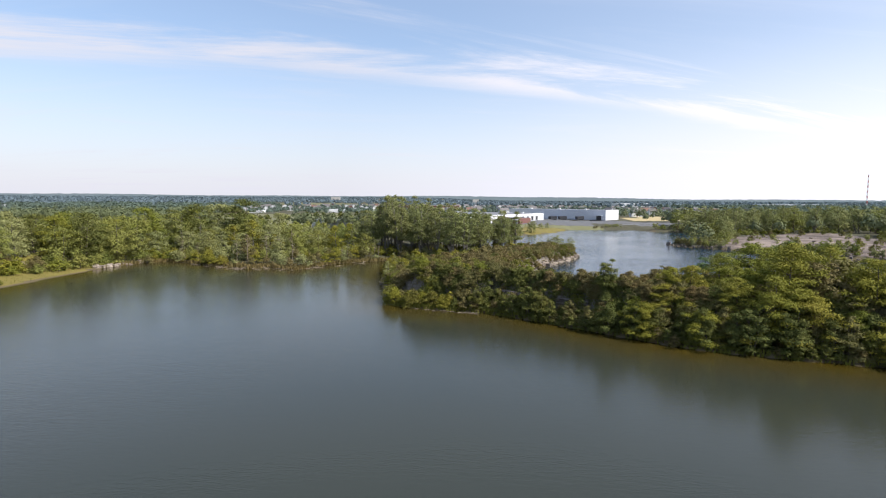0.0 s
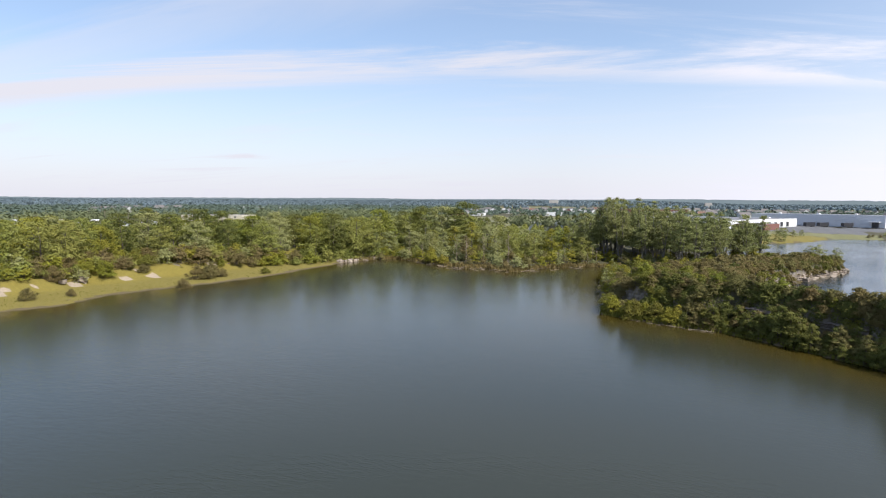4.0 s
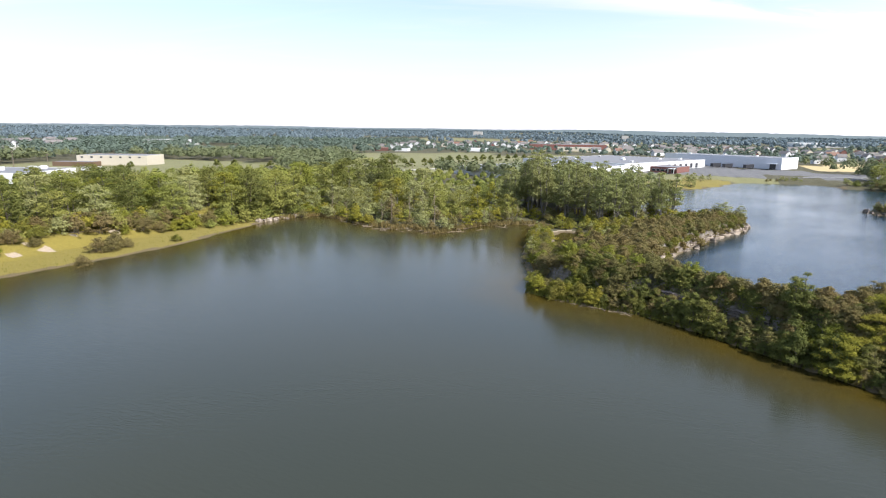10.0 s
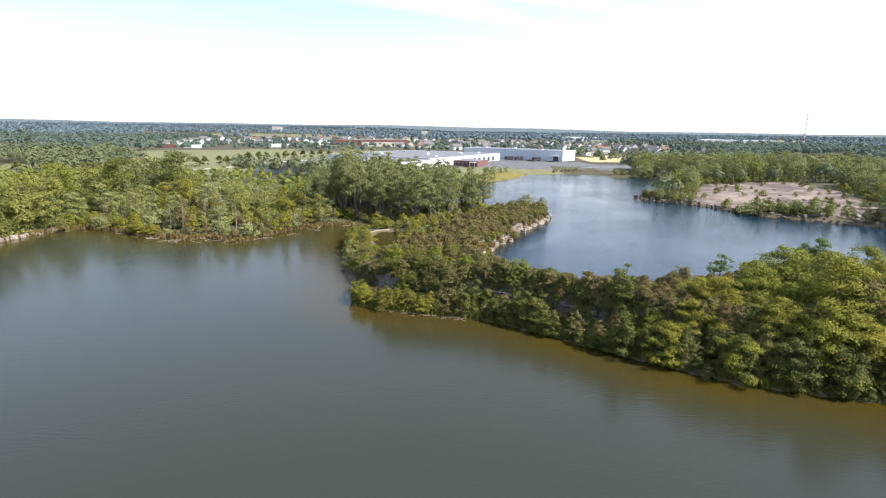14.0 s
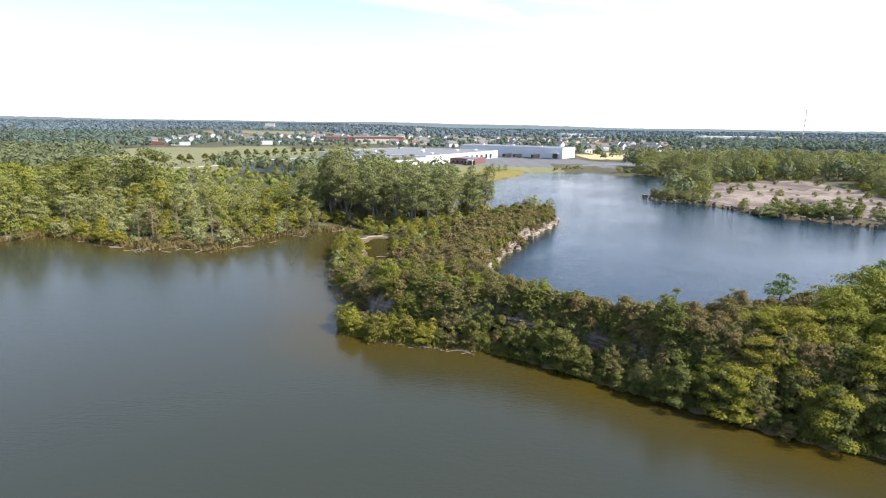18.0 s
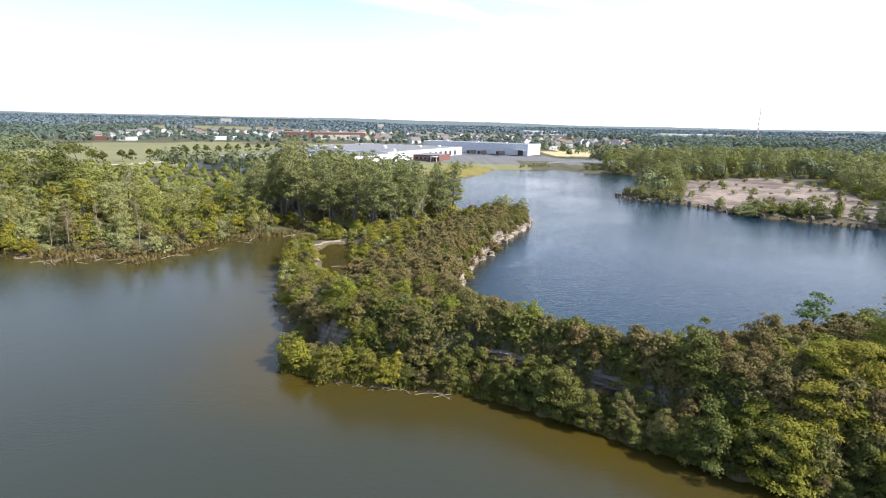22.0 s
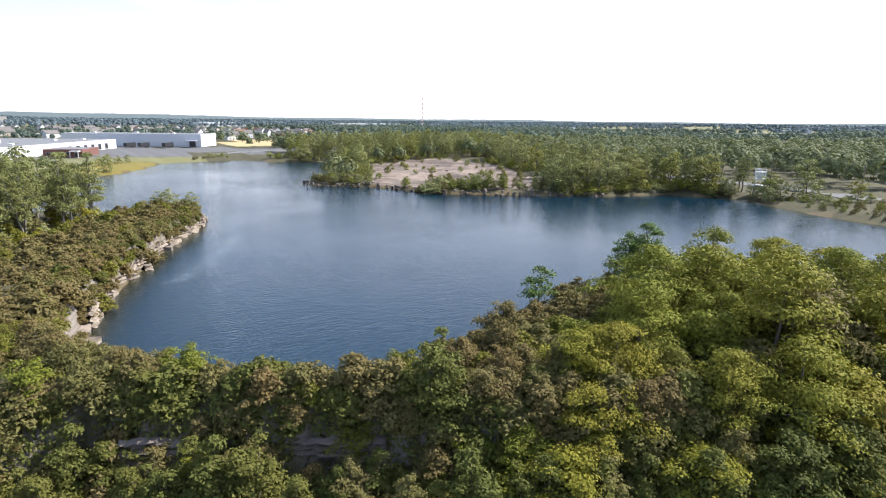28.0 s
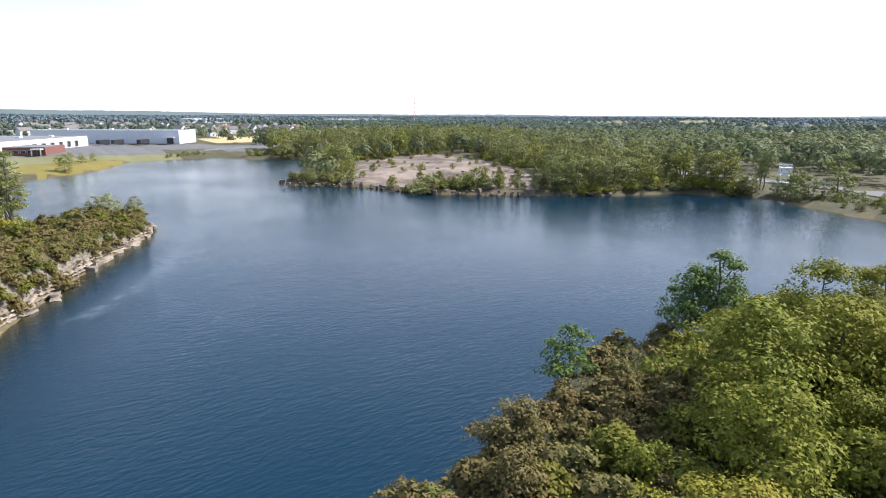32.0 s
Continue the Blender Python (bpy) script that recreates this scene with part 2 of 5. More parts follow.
def ground_material():
    m = Nodes("ground")
    geo = m.add("ShaderNodeNewGeometry")
    fine, mid, big = m.noise(1.6, 6, 0.65), m.noise(0.25, 5), m.noise(0.03, 4)
    col = m.mix(mid, (0.035, 0.036, 0.014), (0.10, 0.085, 0.040))
    edge = m.math("MULTIPLY", m.math("SUBTRACT", mid, 0.5), 0.55)

    def lay(under, mask, a, b, n=None):
        k = m.ramp(m.math("ADD", m.attr(mask), edge), 0.35, 0.65)
        return m.mix(k, under, m.mix(fine if n is None else n, a, b))

    sep = m.add("ShaderNodeSeparateXYZ")
    m.t.links.new(geo.outputs["Normal"], sep.inputs[0])
    col = lay(col, "far_grass", (0.120, 0.122, 0.046), (0.195, 0.182, 0.082), big)
    col = lay(col, "grass", (0.120, 0.100, 0.016), (0.225, 0.176, 0.032))
    col = lay(col, "wheat", (0.36, 0.27, 0.12), (0.50, 0.40, 0.21))
    col = lay(col, "dirt", (0.19, 0.148, 0.100), (0.42, 0.345, 0.262))
    soil = m.math("ADD", m.math("MULTIPLY", m.noise(0.05, 5, 0.65), 0.7), m.math("MULTIPLY", m.noise(0.35, 4, 0.6), 0.3))
    col = lay(col, "sand", (0.080, 0.058, 0.046), (0.270, 0.208, 0.164), m.ramp(soil, 0.40, 0.62))
    col = lay(col, "pave", (0.085, 0.085, 0.088), (0.155, 0.152, 0.150), mid)
    col = lay(col, "mud", (0.06, 0.045, 0.02), (0.15, 0.112, 0.055))
    steep = m.math("SUBTRACT", 1.0, m.ramp(m.math("ADD", sep.outputs["Z"], m.math("MULTIPLY", edge, 0.6)), 0.45, 0.72))
    layer = m.add("ShaderNodeTexWave", Scale=0.55, Distortion=5.0, Detail=3.0)
    layer.bands_direction = "Z"
    m.t.links.new(geo.outputs["Position"], layer.inputs["Vector"])
    rock = m.mix(m.math("ADD", m.math("MULTIPLY", layer.outputs[1], 0.35), m.math("MULTIPLY", fine, 0.65)), (0.12, 0.10, 0.085), (0.27, 0.235, 0.205))
    col = m.mix(m.math("MULTIPLY", steep, m.attr("cliff"), True), col, rock)
    return m.principled(col, 0.95, m.bump(m.math("ADD", fine, mid), 0.7, 0.25))


GROUND = ground_material()


def rock_material(name, low, high):
    m = Nodes(name)
    geo = m.add("ShaderNodeNewGeometry")
    info = m.add("ShaderNodeObjectInfo")
    mp = m.add("ShaderNodeMapping")
    mp.inputs["Scale"].default_value = (0.35, 0.35, 2.6)
    m.t.links.new(geo.outputs["Position"], mp.inputs["Vector"])
    beds = m.noise(0.8, 5, 0.6, mp.outputs[0])
    n = m.noise(1.1, 7, 0.65)
    col = m.mix(n, low, high)
    col = m.mix(m.ramp(beds, 0.40, 0.62), col, low)
    col = m.mix(m.math("MULTIPLY", info.outputs["Random"], 0.4), col, (0.30, 0.25, 0.205))
    return m.principled(col, 0.92, m.bump(m.math("ADD", n, beds), 0.8, 0.3))


LIMESTONE = rock_material("limestone", (0.13, 0.10, 0.075), (0.56, 0.47, 0.375))
RIM_ROCK = rock_material("rim_rock", (0.09, 0.072, 0.062), (0.22, 0.18, 0.16))


def plain(name, a, b, rough=0.7, scale=0.6, bump=0.15, metal=0.0):
    """A painted or built surface with stains at two scales."""
    m = Nodes(name)
    n = m.math("ADD", m.math("MULTIPLY", m.noise(scale, 6, 0.6), 0.6), m.math("MULTIPLY", m.noise(scale * 0.12, 3), 0.4))
    return m.principled(m.mix(n, a, b), rough, m.bump(n, bump, 0.05), Metallic=metal)


WHITE_PANEL = plain("white_panel", (0.60, 0.60, 0.60), (0.74, 0.74, 0.73))
GREY_PANEL = plain("grey_panel", (0.52, 0.53, 0.56), (0.62, 0.63, 0.66))
ROOF_GREY = plain("roof_membrane", (0.135, 0.137, 0.145), (0.20, 0.20, 0.21), 0.85)
ROOF_SHINGLE = plain("roof_shingle", (0.10, 0.09, 0.085), (0.22, 0.20, 0.19), 0.9)
ROOF_RED = plain("roof_red", (0.136, 0.076, 0.054), (0.231, 0.136, 0.099), 0.9)
BRICK_RED = plain("brick_red", (0.14, 0.060, 0.048), (0.21, 0.095, 0.078), 0.9)
TAN_PANEL = plain("tan_panel", (0.44, 0.39, 0.30), (0.56, 0.51, 0.42))
DARK_OPENING = plain("dark_opening", (0.02, 0.02, 0.022), (0.05, 0.05, 0.055), 0.4)
GLASS_DARK = plain("window_glass", (0.02, 0.025, 0.03), (0.04, 0.045, 0.05), 0.08)
STEEL_GREY = plain("steel_grey", (0.30, 0.30, 0.31), (0.42, 0.42, 0.43), 0.5, metal=0.6)
STEEL_WHITE = plain("steel_white", (0.68, 0.68, 0.67), (0.80, 0.80, 0.79), 0.5)
STEEL_RED = plain("steel_red", (0.35, 0.06, 0.04), (0.45, 0.09, 0.06), 0.5)
POLE_WOOD = plain("pole_wood", (0.12, 0.09, 0.07), (0.22, 0.18, 0.14), 0.9, 2.0)
CONCRETE = plain("concrete", (0.36, 0.34, 0.31), (0.50, 0.48, 0.45), 0.9)
RUST_BROWN = plain("rust_brown", (0.09, 0.055, 0.035), (0.17, 0.11, 0.07), 0.85)
ROAD_GREY = plain("road_grey", (0.129, 0.129, 0.126), (0.197, 0.194, 0.190), 0.95)


# ---- mesh helpers ----
def mesh_from(name, verts, faces, mat, smooth=False):
    """A mesh from an (n, 3) array and an (m, 3 or 4) array of corners."""
    verts, faces = np.asarray(verts, np.float32), np.asarray(faces, np.int32)
    me = bpy.data.meshes.new(name)
    k = faces.shape[1]
    me.vertices.add(len(verts))
    me.vertices.foreach_set("co", verts.ravel())
    me.loops.add(faces.size)
    me.loops.foreach_set("vertex_index", faces.ravel())
    me.polygons.add(len(faces))
    me.polygons.foreach_set("loop_start", np.arange(0, faces.size, k, dtype=np.int32))
    me.polygons.foreach_set("loop_total", np.full(len(faces), k, np.int32))
    me.polygons.foreach_set("use_smooth", np.full(len(faces), smooth))
    me.update(calc_edges=True)
    me.materials.append(mat)
    return me


def part(name, data, material=None, parent=None, label=""):
    """One mesh object under a thing or a part. data: a bmesh or a ready mesh."""
    if isinstance(data, bmesh.types.BMesh):
        me = bpy.data.meshes.new(name)
        data.to_mesh(me)
        data.free()
        me.materials.append(material)
        data = me
    ob = new(name, data)
    ob.parent = parent
    return tagged(ob, label)


def box(size, at=(0, 0, 0), bevel=0.0, rot=0.0):
    """A box with its base centre at a place, edges broken by bevel."""
    bm = bmesh.new()
    bmesh.ops.create_cube(bm, size=1, matrix=Matrix.Translation(at) @ pose(0, 0, size[2] / 2, 0, 0, rot) @ Matrix.Diagonal((*size, 1)))
    if bevel:
        bmesh.ops.bevel(bm, geom=bm.edges[:], offset=bevel, segments=1, affect="EDGES")
    return bm


def boxes(rows):
    """Several boxes that make up one part."""
    bm = bmesh.new()
    for size, at, rot in rows:
        bmesh.ops.create_cube(bm, size=1, matrix=Matrix.Translation(at) @ pose(0, 0, size[2] / 2, 0, 0, rot) @ Matrix.Diagonal((*size, 1)))
    return bm


def tube(rings, sides=7):
    """Verts and quads of a tapered tube through (point, radius) rows."""
    pts = [Vector(p) for p, _ in rings]
    verts, faces = [], []
    for i, (p, r) in enumerate(rings):
        d = (pts[min(i + 1, len(pts) - 1)] - pts[max(i - 1, 0)]).normalized()
        a = d.orthogonal().normalized()
        b = d.cross(a)
        for k in range(sides):
            w = 2 * math.pi * k / sides
            verts.append(pts[i] + (a * math.cos(w) + b * math.sin(w)) * r)
    for i in range(len(rings) - 1):
        for k in range(sides):
            faces.append((i * sides + k, i * sides + (k + 1) % sides, (i + 1) * sides + (k + 1) % sides, (i + 1) * sides + k))
    return [tuple(v) for v in verts], faces


def tubes(name, many, mat, sides=6):
    verts, faces = [], []
    for rings in many:
        v, f = tube(rings, sides)
        faces += [tuple(i + len(verts) for i in q) for q in f]
        verts += v
    return mesh_from(name, verts, faces, mat, True)


def leaves(rng, centres, outward, size, up=0.35, loose=0.42):
    """Leaf sprays, one pointed blade each, facing roughly outward and up."""
    n = len(centres)
    nor = outward + rng.normal(0, loose, (n, 3)) + np.array([0, 0, up])
    nor /= np.linalg.norm(nor, axis=1)[:, None] + 1e-9
    side = np.cross(nor, rng.normal(0, 1, (n, 3)))
    side /= np.linalg.norm(side, axis=1)[:, None] + 1e-9
    along = np.cross(side, nor)
    s = size * rng.uniform(0.6, 1.35, (n, 1))
    v = np.stack([centres - along * s * 0.42 - side * s * 0.36, centres - along * s * 0.30 + side * s * 0.40, centres + along * s * 0.66], 1)
    return v.reshape(-1, 3), np.arange(3 * n).reshape(-1, 3)


# ---- plan of the water ----
LAKE_GREEN = [(-114, 53), (-118, 66), (-116, 78), (-113, 91), (-111, 108), (-113, 131), (-114, 153), (-106, 167), (-92, 162), (-85, 157), (-78, 155),
              (-70, 151), (-63, 155), (-54, 148), (-51, 158), (-45, 169), (-38, 175), (-31, 178), (-25, 179), (-21, 176), (-27, 166), (-26, 145), (-22.5, 124),
              (-18.5, 110), (-15.8, 97), (-10, 94.5), (-2, 92), (5, 90.6), (10.8, 87.2), (19, 80.6), (26.2, 74.8), (32, 70.4), (37, 67.2), (43.4, 65), (50.4, 63), (56.6, 61),
              (71, 55), (91, 41), (104, 15), (108, -30), (85, -80), (0, -105), (-80, -90), (-122, -40), (-126, 0), (-121, 35)]
LAKE_BLUE = [(10.8, 138.5), (14.6, 149), (20.9, 164), (28.7, 180), (36.6, 194), (38.4, 203), (33, 212), (20, 222), (5, 232), (-6, 250), (-8, 280), (6, 305), (25, 328),
             (45, 352), (57, 385), (73, 396), (95, 404), (104, 398), (113, 384), (125, 372), (139, 366), (152, 352), (146, 330), (126, 298), (104, 278), (92, 268),
             (88.5, 259), (97, 249), (106.5, 241), (112, 231), (114.5, 219), (118.5, 209.5), (129, 201), (141, 191), (150, 185), (161, 177), (184, 168), (194, 150), (189, 134),
             (181, 121), (179, 108), (176, 92), (172, 70), (160, 52), (142, 48), (125, 60), (108, 74), (92, 85), (80, 91), (68, 94.5), (58, 96.0), (50, 95.5), (44, 93.5),
             (39, 91.5), (34, 90), (28, 89), (22, 91), (17, 94.5), (12, 99.5), (8, 106), (6.5, 114), (6.5, 122)]
WAKE = [(41.5, 191.0), (40.6, 183.0), (37.6, 173.5), (34.2, 165.5), (29.8, 158.0), (25.5, 151.5), (20.5, 145.5)]      # a thin drifting line of foam
POND = [(-20, 160), (-18, 168), (-14, 166), (-12.5, 157), (-10.6, 141), (-12.8, 134), (-16, 141)]


def inside(poly, x, y):
    p = np.array(poly, float)
    q = np.roll(p, -1, 0)
    hit = np.zeros(np.shape(x), bool)
    for (ax, ay), (bx, by) in zip(p, q):
        if ay == by:
            continue
        hit ^= ((ay > y) != (by > y)) & (x < (bx - ax) * (y - ay) / (by - ay) + ax)
    return hit


def away(poly, x, y, closed=True):
    """The distance to a line of points, and the share along the whole line."""
    p = np.array(poly, float)
    q = np.roll(p, -1, 0) if closed else p[1:]
    best, share = np.full(np.shape(x), 1e9), np.zeros(np.shape(x))
    for i, ((ax, ay), (bx, by)) in enumerate(zip(p, q)):
        ux, uy = bx - ax, by - ay
        k = np.clip(((x - ax) * ux + (y - ay) * uy) / (ux * ux + uy * uy), 0, 1)
        d = np.hypot(x - ax - k * ux, y - ay - k * uy)
        near = d < best
        best, share = np.where(near, d, best), np.where(near, i + k, share)
    return best, share


def step(v, lo, hi):
    k = np.clip((v - lo) / (hi - lo), 0, 1)
    return k * k * (3 - 2 * k)


def wavy(x, y, size, seed=0.0):
    """Cheap smooth noise from sines, about -1 to 1."""
    a, b = x / size + seed, y / size - 1.7 * seed
    return (np.sin(a * 2.1 + 1.3 * np.sin(b * 1.7)) + np.sin(b * 2.7 + 1.1 * np.sin(a * 2.3 + 2.0)) + np.sin(a * 4.9 + b * 3.1) * 0.5) / 2.5


SPINE = [(-13, 106, 3.5), (-4, 101, 5.6), (5, 97, 6.6), (12, 92, 6.8), (18, 87, 6.8), (25, 83, 6.8), (33, 81, 6.8), (42, 80, 6.9), (54, 79, 7.0), (66, 77, 6.6), (82, 70, 4.5), (106, 52, 4.0)]
ARM = [(0, 103, 6.8), (2, 116, 6.4), (6, 130, 6.0), (11, 145, 5.6), (17, 160, 5.0), (24, 176, 4.4), (31, 192, 3.6), (35, 202, 3.0)]
SAND_PLAIN = [(108, 236), (112, 219), (118, 214), (130, 205), (146, 193), (156, 200), (180, 238), (198, 284), (200, 320), (160, 322), (128, 300), (112, 262)]
MEADOW = [(-126, 296), (-168, 326), (-202, 390), (-262, 461), (-330, 590), (-300, 670), (-190, 690), (-90, 630), (-70, 560), (-130, 470), (-116, 345)]
WHEAT_FIELD = [(134, 520), (170, 500), (250, 520), (290, 600), (190, 660), (140, 600)]
LAWN_SHORE = [(22, 326), (45, 352), (57, 385), (73, 396), (80, 404), (52, 404), (28, 384), (4, 345)]
LAWN_BACK = [(0, 335), (28, 384), (52, 404), (86, 406), (88, 416), (60, 422), (20, 427), (-20, 400)]
YARD = [(0, 415), (40, 420), (96, 436), (130, 430), (180, 440), (180, 458), (140, 470), (118, 505), (30, 565), (20, 500)]
LEFT_YARD = [(-420, 150), (-262, 170), (-215, 240), (-205, 300), (-260, 350), (-330, 400), (-460, 380)]
LEFT_DRIVE = [(-300, 225), (-268, 226), (-222, 258), (-212, 250), (-205, 262), (-228, 276), (-300, 246)]
FAR_FIELDS = [((900, 520), (260, 120)), ((1250, 820), (420, 160)), ((1500, 200), (500, 130)), ((700, 300), (150, 60)), ((1900, 1200), (600, 200)), ((520, 1250), (240, 120)),
              ((-650, 620), (110, 60)), ((-500, 1500), (280, 160)), ((1100, 1700), (500, 200)), ((2300, 500), (700, 220))]


def land(x, y):
    """Heights and surface masks at arrays of places."""
    x, y = np.asarray(x, float), np.asarray(y, float)
    dg, db, dp = away(LAKE_GREEN, x, y)[0], away(LAKE_BLUE, x, y)[0], away(POND, x, y)[0]
    dg = np.where(inside(LAKE_GREEN, x, y), -dg, dg)
    db = np.where(inside(LAKE_BLUE, x, y), -db, db)
    dp = np.where(inside(POND, x, y), -dp, dp)
    wob = wavy(x, y, 7.0) * 0.8 + wavy(x, y, 2.6, 2.0) * 0.4
    d1, s1 = away([p[:2] for p in SPINE], x, y, False)
    d2, s2 = away([p[:2] for p in ARM], x, y, False)
    h1 = np.interp(s1, range(len(SPINE)), [p[2] for p in SPINE])
    h2 = np.interp(s2, range(len(ARM)), [p[2] for p in ARM])
    w1, w2 = 1 - step(d1, 13, 24), 1 - step(d2, 9, 19)
    r = np.hypot(x, y)
    left = step(-x, -200, 600)
    base = 1.5 + 1.3 * step(np.minimum(dg, db), 8, 45) + step(r, 700, 4300) * (4 + 22 * left) + wavy(x, y, 60) * 0.35
    top = np.maximum(base + (h1 - base) * w1, base + (h2 - base) * w2) + wob * 0.5
    pen = np.maximum(w1, w2)
    near = np.minimum(dg, np.minimum(db, dp))
    cliff_a = 0.07 + 0.93 * step(dg, 3.0 + wob, 5.6 + wob)
    cliff_a = np.where(y > 100, step(dg, 0.5, 7), cliff_a)
    cliff_b = step(db, -0.2, 2.4 + 0.5 * wob)
    z_pen = top * np.minimum(cliff_a, cliff_b)
    z_pen = np.minimum(z_pen, 0.2 + 0.42 * np.maximum(dp, 0) + np.where(dp > 9, (dp - 9) * 1.0, 0))
    bank = np.minimum(0.06 * dg + 0.1, 0.9) + 3.2 * step(dg, 13 + 2 * wob, 20 + 2 * wob)
    is_left = (x < -100) & (y < 150)
    z_flat = np.where(is_left, bank, np.minimum(top, 0.1 + 0.10 * near + 1.4 * step(near, 0.2, 2.5) * (x > 85) + 0.9 * step(near, 3, 14)))
    z = z_flat + (z_pen - z_flat) * step(pen, 0.05, 0.6)
    z = np.where(near < 0, np.maximum(near * 0.45 - 0.05, -2.5), z + 0.03)
    masks = {
        "grass": np.where(is_left & (dg < 21 + 2 * wob), 1.0, 0.0) + inside(LAWN_SHORE, x, y),
        "dirt": 1.0 * ((dp < 2.2 + wob * 0.8) & (dp > -0.6) & (x < -15)) + np.where(is_left & (dg > 13.5 + 2 * wob) & (dg < 20 + 3 * wob) & (wavy(x, y, 3.6, 4) > 0.56), 1.0, 0.0),
        "sand": inside(SAND_PLAIN, x, y) * 1.0,
        "far_grass": np.clip(((wavy(x, y, 140, 3.0) < -0.38) & (r > 430) & (x > -900)) + inside(MEADOW, x, y) + inside(LAWN_BACK, x, y) + inside(LEFT_YARD, x, y) + sum((((x - cx) / sx) ** 2 + ((y - cy) / sy) ** 2 < 1) * 1.0 for (cx, cy), (sx, sy) in FAR_FIELDS), 0, 1),
        "wheat": inside(WHEAT_FIELD, x, y) * 1.0,
        "pave": np.clip(inside(YARD, x, y) * 1.0 + inside(LEFT_DRIVE, x, y), 0, 1),
        "mud": np.where((near < 1.6 + wob * 0.7) & (near > -3), 1.0, 0.0) * np.where((x < -20) & (y > 140), 1, 0.7) + 0.0,
        "cliff": pen,
    }
    return z, near, {k: np.clip(v, 0, 1) for k, v in masks.items()}




def lines(fine_lo, fine_hi, gap, far):
    out = list(np.arange(fine_lo, fine_hi + gap, gap))
    g, v = gap, out[-1]
    while v < far:
        g = min(g * 1.13, 220)
        v += g
        out.append(v)
    g, v = gap, out[0]
    while v > -far:
        g = min(g * 1.13, 220)
        v -= g
        out.insert(0, v)
    return np.array(out)


gx, gy = lines(-140, 125, 1.4, 4700), lines(48, 215, 1.4, 4700)
GX, GY = np.meshgrid(gx, gy)
gz, gnear, gmask = land(GX.ravel(), GY.ravel())
gi = np.arange(len(gx) * len(gy)).reshape(len(gy), len(gx))
ground_mesh = mesh_from("ground", np.stack([GX.ravel(), GY.ravel(), gz], 1), np.stack([gi[:-1, :-1], gi[:-1, 1:], gi[1:, 1:], gi[1:, :-1]], -1).reshape(-1, 4), GROUND, True)
for key, values in gmask.items():
    ground_mesh.attributes.new(key, "FLOAT", "POINT").data.foreach_set("value", values.astype(np.float32))
gz2 = gz.reshape(GX.shape)


def ground_at(x, y):
    """The height of the ground sheet at a place."""
    i = min(max(int(np.searchsorted(gx, x)) - 1, 0), len(gx) - 2)
    j = min(max(int(np.searchsorted(gy, y)) - 1, 0), len(gy) - 2)
    u, v = (x - gx[i]) / (gx[i + 1] - gx[i]), (y - gy[j]) / (gy[j + 1] - gy[j])
    return float((gz2[j, i] * (1 - u) + gz2[j, i + 1] * u) * (1 - v) + (gz2[j + 1, i] * (1 - u) + gz2[j + 1, i + 1] * u) * v)


tagged(new("ground", ground_mesh), "wooded quarry land with grassy banks and fields", "ground", kind="structure")


def lake(name, poly, mat, label, gap, reach=11.0):
    """A level water sheet that reaches a little under its banks."""
    p = np.array(poly, float)
    xs, ys = np.arange(p[:, 0].min() - 6, p[:, 0].max() + 6, gap), np.arange(p[:, 1].min() - 6, p[:, 1].max() + 6, gap)
    X, Y = np.meshgrid(xs, ys)
    d = away(poly, X, Y)[0]
    d = np.where(inside(poly, X, Y), -d, d)
    idx = np.arange(X.size).reshape(X.shape)
    quads = np.stack([idx[:-1, :-1], idx[:-1, 1:], idx[1:, 1:], idx[1:, :-1]], -1)
    keep = np.minimum.reduce([d[:-1, :-1], d[:-1, 1:], d[1:, 1:], d[1:, :-1]]) < gap * 1.2
    me = mesh_from(name, np.stack([X.ravel(), Y.ravel(), np.zeros(X.size)], 1), quads[keep], mat, True)
    me.attributes.new("shallow", "FLOAT", "POINT").data.foreach_set("value", (step(d.ravel(), -reach, 0)).astype(np.float32))
    trail = away(WAKE, X.ravel(), Y.ravel(), False)[0]
    me.attributes.new("wake", "FLOAT", "POINT").data.foreach_set("value", (0.45 * (1 - step(trail, 0.2, 2.2))).astype(np.float32))
    # the water lies calm in the lee of the eastern wood
    me.attributes.new("calm", "FLOAT", "POINT").data.foreach_set("value", (0.35 * step(X.ravel(), 110, 170) * step(Y.ravel(), 60, 110)).astype(np.float32))
    return tagged(new(name, me), label, "water", kind="structure")


lake("water_green", LAKE_GREEN, WATER_GREEN, "murky olive-green flooded quarry lake", 2.0, 17.0)
lake("water_blue", LAKE_BLUE, WATER_BLUE, "clear rippled blue quarry lake", 2.0, 5.0)
lake("water_pond", POND, WATER_GREEN, "small brown shallow pool among the bushes", 1.0)

# hazy ridge all round at the horizon; it glows, with haze put into its colour
haze = Nodes("distance_haze_glow")
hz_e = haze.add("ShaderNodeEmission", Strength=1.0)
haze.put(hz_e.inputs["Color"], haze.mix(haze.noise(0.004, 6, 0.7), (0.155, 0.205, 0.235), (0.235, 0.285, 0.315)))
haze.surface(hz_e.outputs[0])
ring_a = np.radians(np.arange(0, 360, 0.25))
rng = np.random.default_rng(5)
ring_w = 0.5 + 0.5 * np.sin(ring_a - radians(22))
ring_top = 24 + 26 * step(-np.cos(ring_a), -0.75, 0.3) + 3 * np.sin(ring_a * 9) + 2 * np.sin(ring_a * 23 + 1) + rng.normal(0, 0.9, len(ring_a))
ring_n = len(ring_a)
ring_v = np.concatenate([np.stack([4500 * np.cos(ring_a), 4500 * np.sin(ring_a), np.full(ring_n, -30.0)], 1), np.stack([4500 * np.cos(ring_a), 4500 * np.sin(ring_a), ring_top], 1)])
